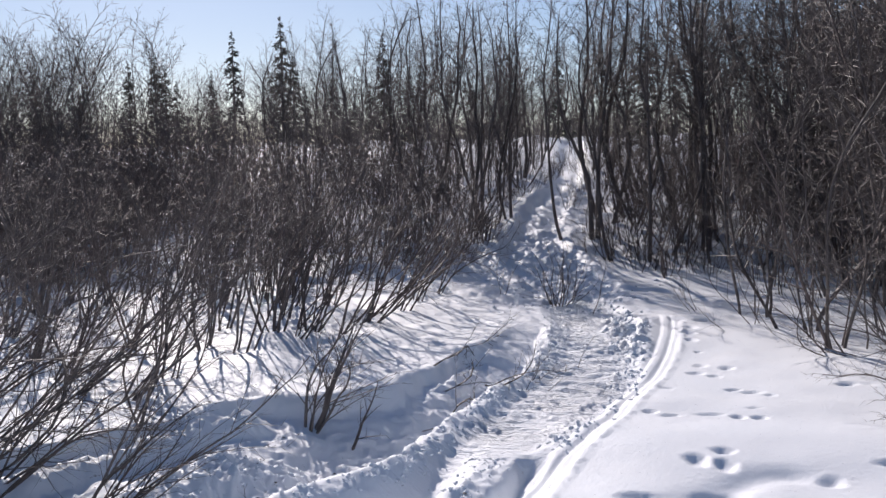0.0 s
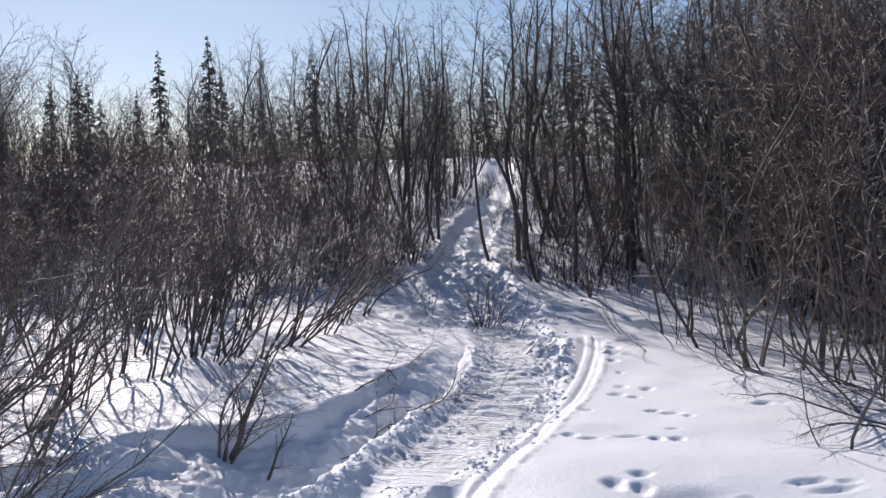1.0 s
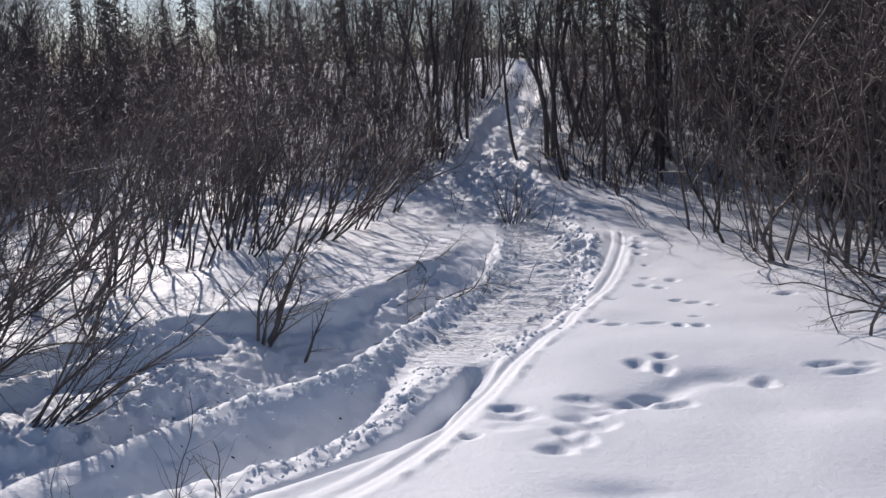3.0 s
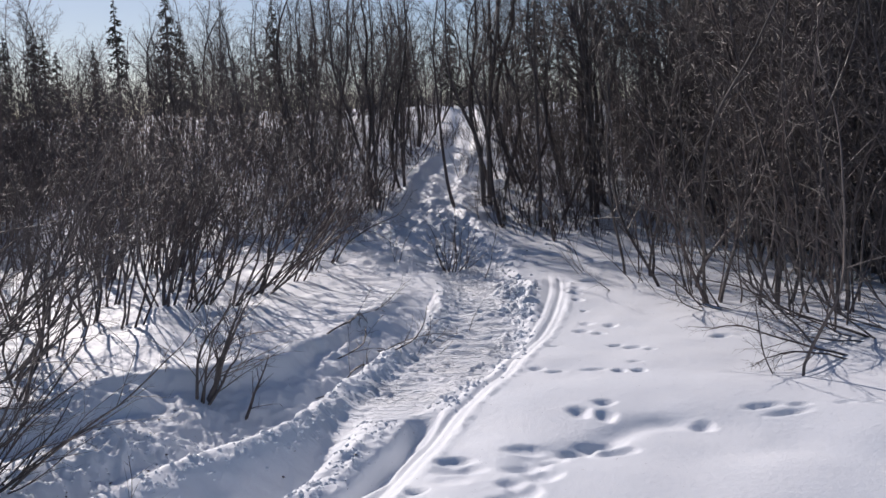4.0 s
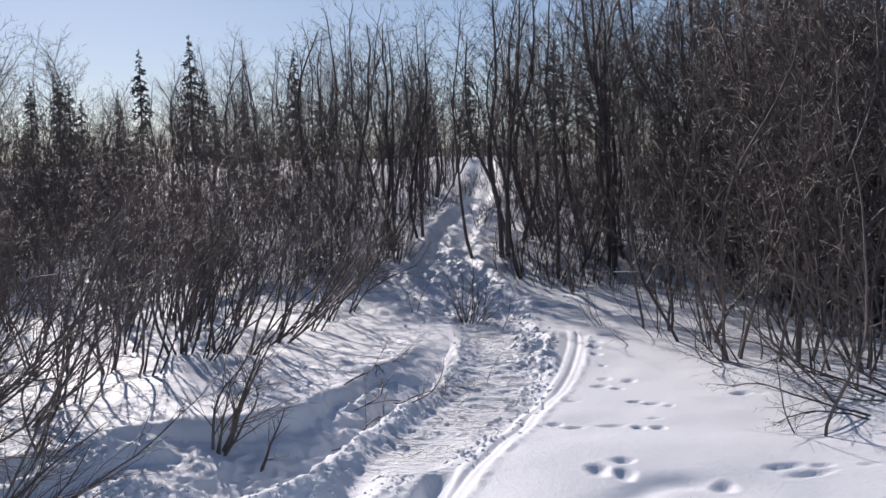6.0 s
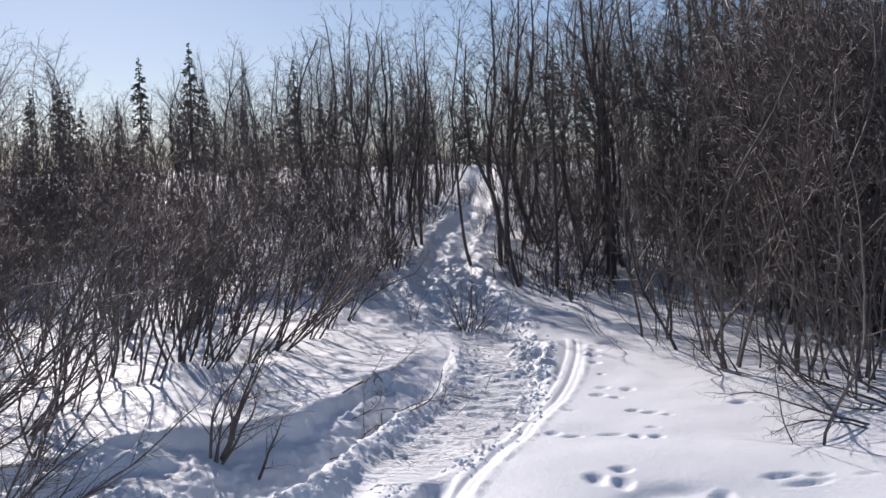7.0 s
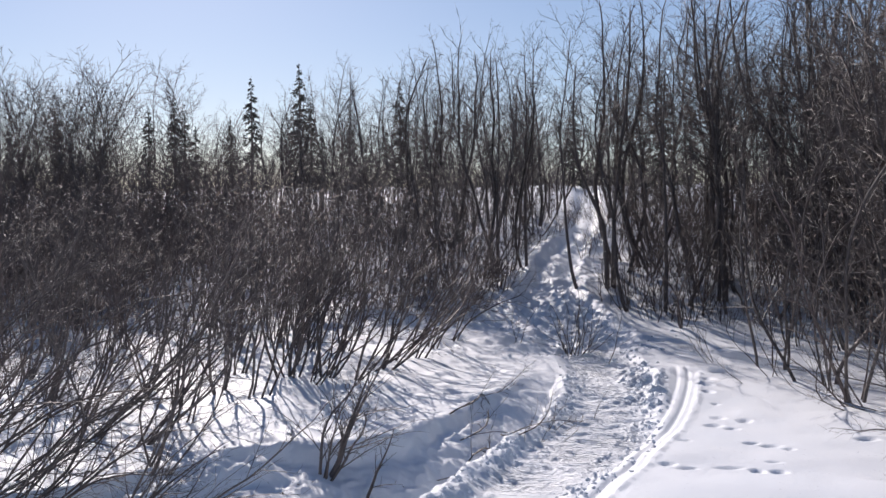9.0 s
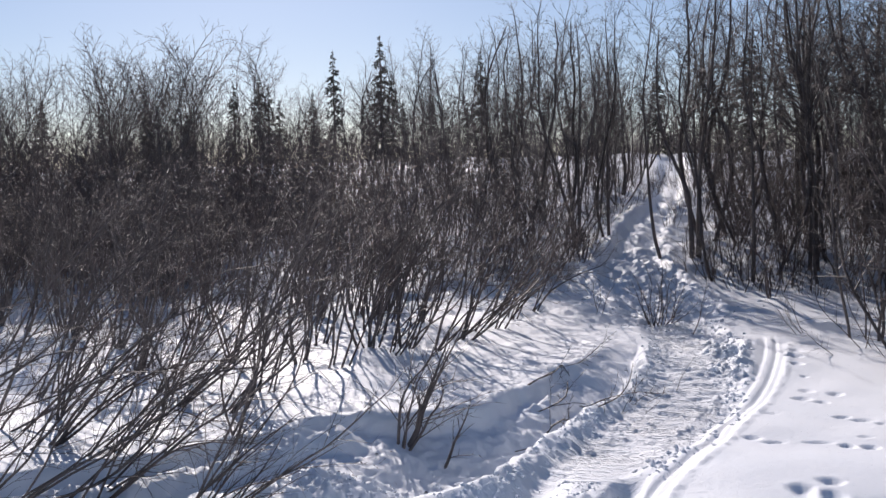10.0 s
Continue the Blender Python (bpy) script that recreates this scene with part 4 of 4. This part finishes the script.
for _ in range(26):
    y = rng.uniform(11.0, 17)
    x = rng.uniform(4.4, 4.0 + y * 0.34)
    shrub("willow_shrub", x, y, TALL, rng, rng.randint(5, 6), 0.42, (0, 0), 9, (0.85, 1.22), "tall bare willow shrub with many thin upright stems", "shrub", "willows of the thicket")
for _ in range(16):
    y = rng.uniform(10.5, 14.5)
    x = rng.uniform(4.3 + (y - 10.5) * 0.1, 3.6 + y * 0.33)
    shrub("willow_shrub", x, y, THIN, rng, 3, 0.3, (0, 0), 9, (1.0, 1.25), "tall bare willow shrub with a fine twiggy crown", "shrub", "willows of the thicket")
# undergrowth of the thicket on the right
for k in range(16):
    y = rng.uniform(10.5, 15.5)
    x = rng.uniform(3.4 if y < 12 else 2.5, 4.2 + y * 0.28)
    shrub("willow_shrub", x, y, MID, rng, 5, 0.14, (0, 0), 22, (0.6, 1.15), "low dense willow growth under taller stems", "shrub", "undergrowth of the thicket")
# front of the thicket on the right
for x, y, n, lx in [(3.0, 9.5, 3, 3), (3.15, 8.75, 3, 2), (3.25, 7.9, 4, 4), (3.55, 7.55, 3, 6), (3.8, 6.9, 4, 4), (4.25, 6.4, 5, 2), (3.95, 8.4, 4, 3), (4.6, 7.3, 5, 0), (4.4, 9.2, 5, 0), (5.2, 6.4, 6, 0), (5.1, 8.2, 6, 0), (4.1, 7.5, 3, 0)]:
    shrub("willow_shrub", x, y, CROOK + SLIM[:2], rng, n + 1, 0.20, (lx - 3, 0), 15, (0.85, 1.3), "dense bare grey-brown willow shrub at the edge of open snow", "shrub", "willows of the thicket", FINE if n > 3 else None)
for x, y, n, lx, s in [(3.55, 6.35, 3, -58, .9), (3.75, 6.1, 3, -62, .9), (3.3, 7.5, 2, -60, .6), (2.85, 8.6, 2, -56, .5), (2.55, 9.9, 4, -30, .45), (3.1, 7.6, 3, -30, .8), (3.4, 6.9, 4, -20, .9), (3.15, 8.2, 3, -16, .8), (3.6, 6.5, 3, -5, 1.0), (2.9, 9.0, 3, -24, .7), (3.9, 6.0, 2, -40, .9), (3.95, 6.15, 2, -55, 1.2), (3.45, 7.1, 2, -52, 1.0), (3.35, 5.6, 2, -57, 0.95), (3.2, 6.0, 1, -50, 1.0)]:
    shrub("willow_shrub", x, y, NEAR, rng, n, 0.10, (lx, -6), 12, (s * 0.8, s * 1.15), "low willow branches sweeping out over open snow", "shrub", "willows of the thicket")
# front of the thicket on the left
for k in range(74):
    y = rng.uniform(9.4, 14.0)
    x = rng.uniform(-2.2 - y * 0.6, -1.1 + max(0, (y - 10.0)) * 0.32)
    if x > -1.35 + max(0, y - 10.5) * 0.15:
        continue
    tall = k % 4 == 0
    shrub("willow_shrub", x, y, TALL if tall else MID, rng, rng.randint(5, 6), 0.11, (6, 0), 15, (0.5, 0.66) if tall else (0.85, 1.15), "bare reddish-brown willow shrub with dense fine twigs", "shrub", "low willows beside the trail", FINE if k % 2 else None)
for x, y, n, lx in [(-2.04, 8.0, 5, 3), (-1.66, 7.8, 4, 16), (-1.56, 8.5, 7, 8), (-1.29, 9.0, 6, 14), (-1.0, 8.9, 4, 28), (-0.81, 9.5, 5, 26), (-0.5, 10.2, 3, 34), (-2.8, 8.4, 6, 8), (-3.5, 8.0, 6, 16), (-2.2, 9.2, 5, 6), (-4.1, 8.8, 7, 12), (-0.6, 11.6, 3, 24)]:
    shrub("willow_shrub", x, y, MID, rng, n, 0.09, (lx, 0), 16, (0.85, 1.15), "bare willow shrub whose stems lean over the snow", "shrub", "low willows beside the trail", FINE if rng.random() < 0.4 else None)
sweep = random.Random(31)
for x, y, n, lx in [(-1.3, 8.4, 4, 34), (-1.4, 9.1, 4, 30), (-0.95, 9.4, 4, 38), (-0.7, 10.0, 4, 40), (-0.35, 10.9, 4, 34), (-0.2, 11.7, 4, 26)]:
    shrub("willow_shrub", x, y, MID, sweep, n, 0.10, (lx, -4), 14, (0.75, 1.05), "dense willow shrub sweeping out over open snow", "shrub", "low willows beside the trail")
# leaning clumps at the near left
for x, y, n, lx in [(-2.75, 4.75, 7, 48), (-2.4, 4.9, 7, 50), (-3.1, 4.25, 3, 52), (-3.45, 4.75, 3, 48), (-3.05, 5.6, 5, 46), (-3.2, 6.3, 5, 38), (-2.25, 6.5, 5, 34), (-2.05, 6.9, 5, 22), (-1.84, 5.75, 4, 20), (-3.6, 5.1, 6, 46), (-4.2, 6.2, 6, 38), (-3.9, 7.2, 7, 30), (-2.9, 7.2, 6, 28)]:
    shrub("willow_shrub", x, y, NEAR, rng, n, 0.13, (lx, 4), 8, (0.9, 1.35), "bare willow clump with stems swept over by snow", "shrub", "low willows beside the trail")
for x, y, n, lx in [(-2.6, 5.45, 3, 46), (-2.65, 6.7, 4, 36), (-3.5, 5.9, 4, 42)]:
    shrub("willow_shrub", x, y, NEAR, sweep, n, 0.11, (lx, 4), 10, (0.95, 1.35), "bare willow clump with stems swept over by snow", "shrub", "low willows beside the trail")
# small growth in the open
shrub("willow_bush", -0.86, 6.16, BUSH, rng, 6, 0.05, (15, 0), 15, (0.9, 1.4), "small bare willow bush standing in the snow rut", "bush")
shrub("willow_sapling", -1.14, 6.39, LOW, rng, 3, 0.03, (0, 0), 14, (0.25, 0.4), "tiny reddish willow sapling in the snow", "sapling")
shrub("broken_twig", -0.585, 6.06, SNAG, rng, 1, 0.01, (32, 0), 2, (1.0, 1.02), "broken bare twig leaning out of the snow", "twig")
shrub("willow_bush", 1.25, 11.1, LOW, rng, 18, 0.12, (2, 0), 36, (0.75, 1.1), "low scraggly bush at the foot of the uphill trail", "bush")
shrub("twig", 0.62, 11.5, LOW, rng, 3, 0.06, (12, 0), 16, (0.6, 0.9), "thin bare twig poking out of the snow", "twig")
shrub("twig", 1.52, 10.3, LOW, rng, 1, 0.02, (10, 0), 6, (0.8, 0.9), "thin bare twig poking out of the snow", "twig")
shrub("willow_bush", -1.60, 4.40, BENT + NEAR[:2], rng, 15, 0.09, (46, 4), 11, (0.55, 0.95), "bare bush bent low over the rutted snow", "bush")
for x, y in [(-1.02, 3.21), (-0.84, 3.23), (-0.69, 3.17), (-0.54, 3.19)]:
    shrub("twig", x, y, LOW, rng, 2, 0.03, (8, 0), 14, (0.35, 0.6), "thin bare twig poking out of the snow", "twig")
shrub("twig", 1.50, 2.78, LOW, rng, 1, 0.01, (-30, 0), 2, (0.16, 0.18), "thin bare twig poking out of the snow", "twig")
shrub("willow_sapling", 2.785, 5.34, SLIM[2:3], rng, 1, 0.01, (1, 0), 0, (0.78, 0.8), "single upright willow stem in open snow", "sapling", jitter=0.5)
shrub("willow_sapling", 2.66, 5.44, WHIP[1:2], rng, 1, 0.01, (-7, 0), 0, (0.62, 0.65), "single thin willow stem in open snow", "sapling", jitter=0.5)
for x, y, lx, ly, sc in [(0.10, 6.72, 68, 30, 1.0), (0.16, 6.74, 74, 14, 1.0), (0.05, 6.8, 70, 45, 0.9), (-0.1, 7.5, 68, 50, 1.0), (0.0, 7.1, 72, 38, 0.9), (0.2, 6.9, 76, 26, 0.8), (-0.15, 6.5, 74, 20, 0.5), (0.45, 7.0, 70, 5, 0.6), (0.33, 6.66, 80, 20, 0.7), (0.36, 6.72, 76, 0, 0.6), (0.3, 8.3, 50, 20, 0.5), (1.05, 7.6, 25, 10, 0.3), (-0.3, 6.1, 78, -15, 0.35)]:
    shrub("fallen_branch", x, y, BRANCH, rng, 1, 0.01, (lx, ly), 2, (sc, sc), "broken bare branch lying across the snow ridge", "branch", "branches in the trail", sink=0.0)

# loose snow clods beside the tracks, bark crumbs on the snow
V, F = [], []
HEAP = [(1.45, 7.6), (1.58, 8.4), (1.66, 9.2), (1.78, 9.9)]
for line, off, lo, hi, n, wide, big in ((RIDGE, 0.0, 0.30, 0.97, 900, 0.07, 0.015), (PACKED, 0.36, 0.50, 0.98, 420, 0.06, 0.020), (CRUMB, 0.0, 0.30, 0.97, 900, 0.12, 0.014), (DEEP, -0.2, 0.25, 0.97, 420, 0.07, 0.013),
                                         (UPHILL, 0.0, 0.0, 0.24, 700, 0.40, 0.028), (HEAP, 0.0, 0.0, 1.0, 160, 0.09, 0.035)):
    pts = spline(line)
    for _ in range(n):
        t = rng.uniform(lo, hi) * (len(pts) - 1.01)
        a, b = pts[int(t)], pts[int(t) + 1]
        w = (b - a).normalized()
        c = a.lerp(b, t % 1) + Vector((w.y, -w.x, 0)) * (off + rng.gauss(0, wide))
        r = 0.004 + big * rng.random() ** 2.5
        z = level(c.x, c.y) + r * 0.1
        base, turn = len(V), rng.uniform(0, 1.57)
        for k in range(4):
            q = r * rng.uniform(.6, 1.5)
            V.append(Vector((c.x + q * math.cos(turn + 1.57 * k), c.y + q * math.sin(turn + 1.57 * k), z + r * rng.uniform(-0.2, 0.5))))
        V += [Vector((c.x, c.y, z + r * rng.uniform(.5, 1.1))), Vector((c.x, c.y, z - r))]
        F += [(base + i, base + (i + 1) % 4, base + 4) for i in range(4)] + [(base + (i + 1) % 4, base + i, base + 5) for i in range(4)]
tagged(new("snow_clods", mesh_object("snow_clods", V, F, SNOW, False)), "small broken clods of snow beside the tracks", "snow", kind="stuff")
V, F = [], []
for _ in range(2600):
    x, y = rng.uniform(0.3, 4.2), 2.7 + 5.5 * rng.random() ** 1.5
    n = Vector((rng.gauss(0, .35), rng.gauss(0, .35), 1)).normalized()
    u = n.orthogonal().normalized() * rng.uniform(0.0012, 0.0026)
    w = n.cross(u)
    c, b = Vector((x, y, level(x, y) + 0.003)), len(V)
    V += [c + u, c - u * 0.5 + w * 0.87, c - u * 0.5 - w * 0.87, c + n * 0.001]
    F += [(b, b + 1, b + 2), (b, b + 3, b + 1)]
tagged(new("ice_crystals", mesh_object("ice_crystals", V, F, ICE, False)), "tiny glinting ice crystals on smooth snow", "ice", kind="stuff")
V, F = [], []
for _ in range(300):
    x, y = (rng.gauss(-1.15, 0.45), rng.gauss(4.9, 0.55)) if rng.random() < 0.75 else (rng.uniform(-2.5, -0.2), rng.uniform(4.5, 7.5))
    c = Vector((x, y, level(x, y) + 0.003))
    a, r = rng.uniform(0, 6.28), 0.0025 + 0.010 * rng.random() ** 3
    u, v = Vector((math.cos(a), math.sin(a), rng.uniform(-.3, .5))) * r, Vector((-math.sin(a), math.cos(a), 0)) * r * 0.5
    base = len(V)
    V += [c - u - v, c + u - v, c + u + v, c - u + v, c + Vector((0, 0, r * 0.5))]
    F += [(base + i, base + (i + 1) % 4, base + 4) for i in range(4)]
tagged(new("bark_crumbs", mesh_object("bark_crumbs", V, F, TRUNK, False)), "dark bark and leaf crumbs scattered on snow", "litter", kind="stuff")
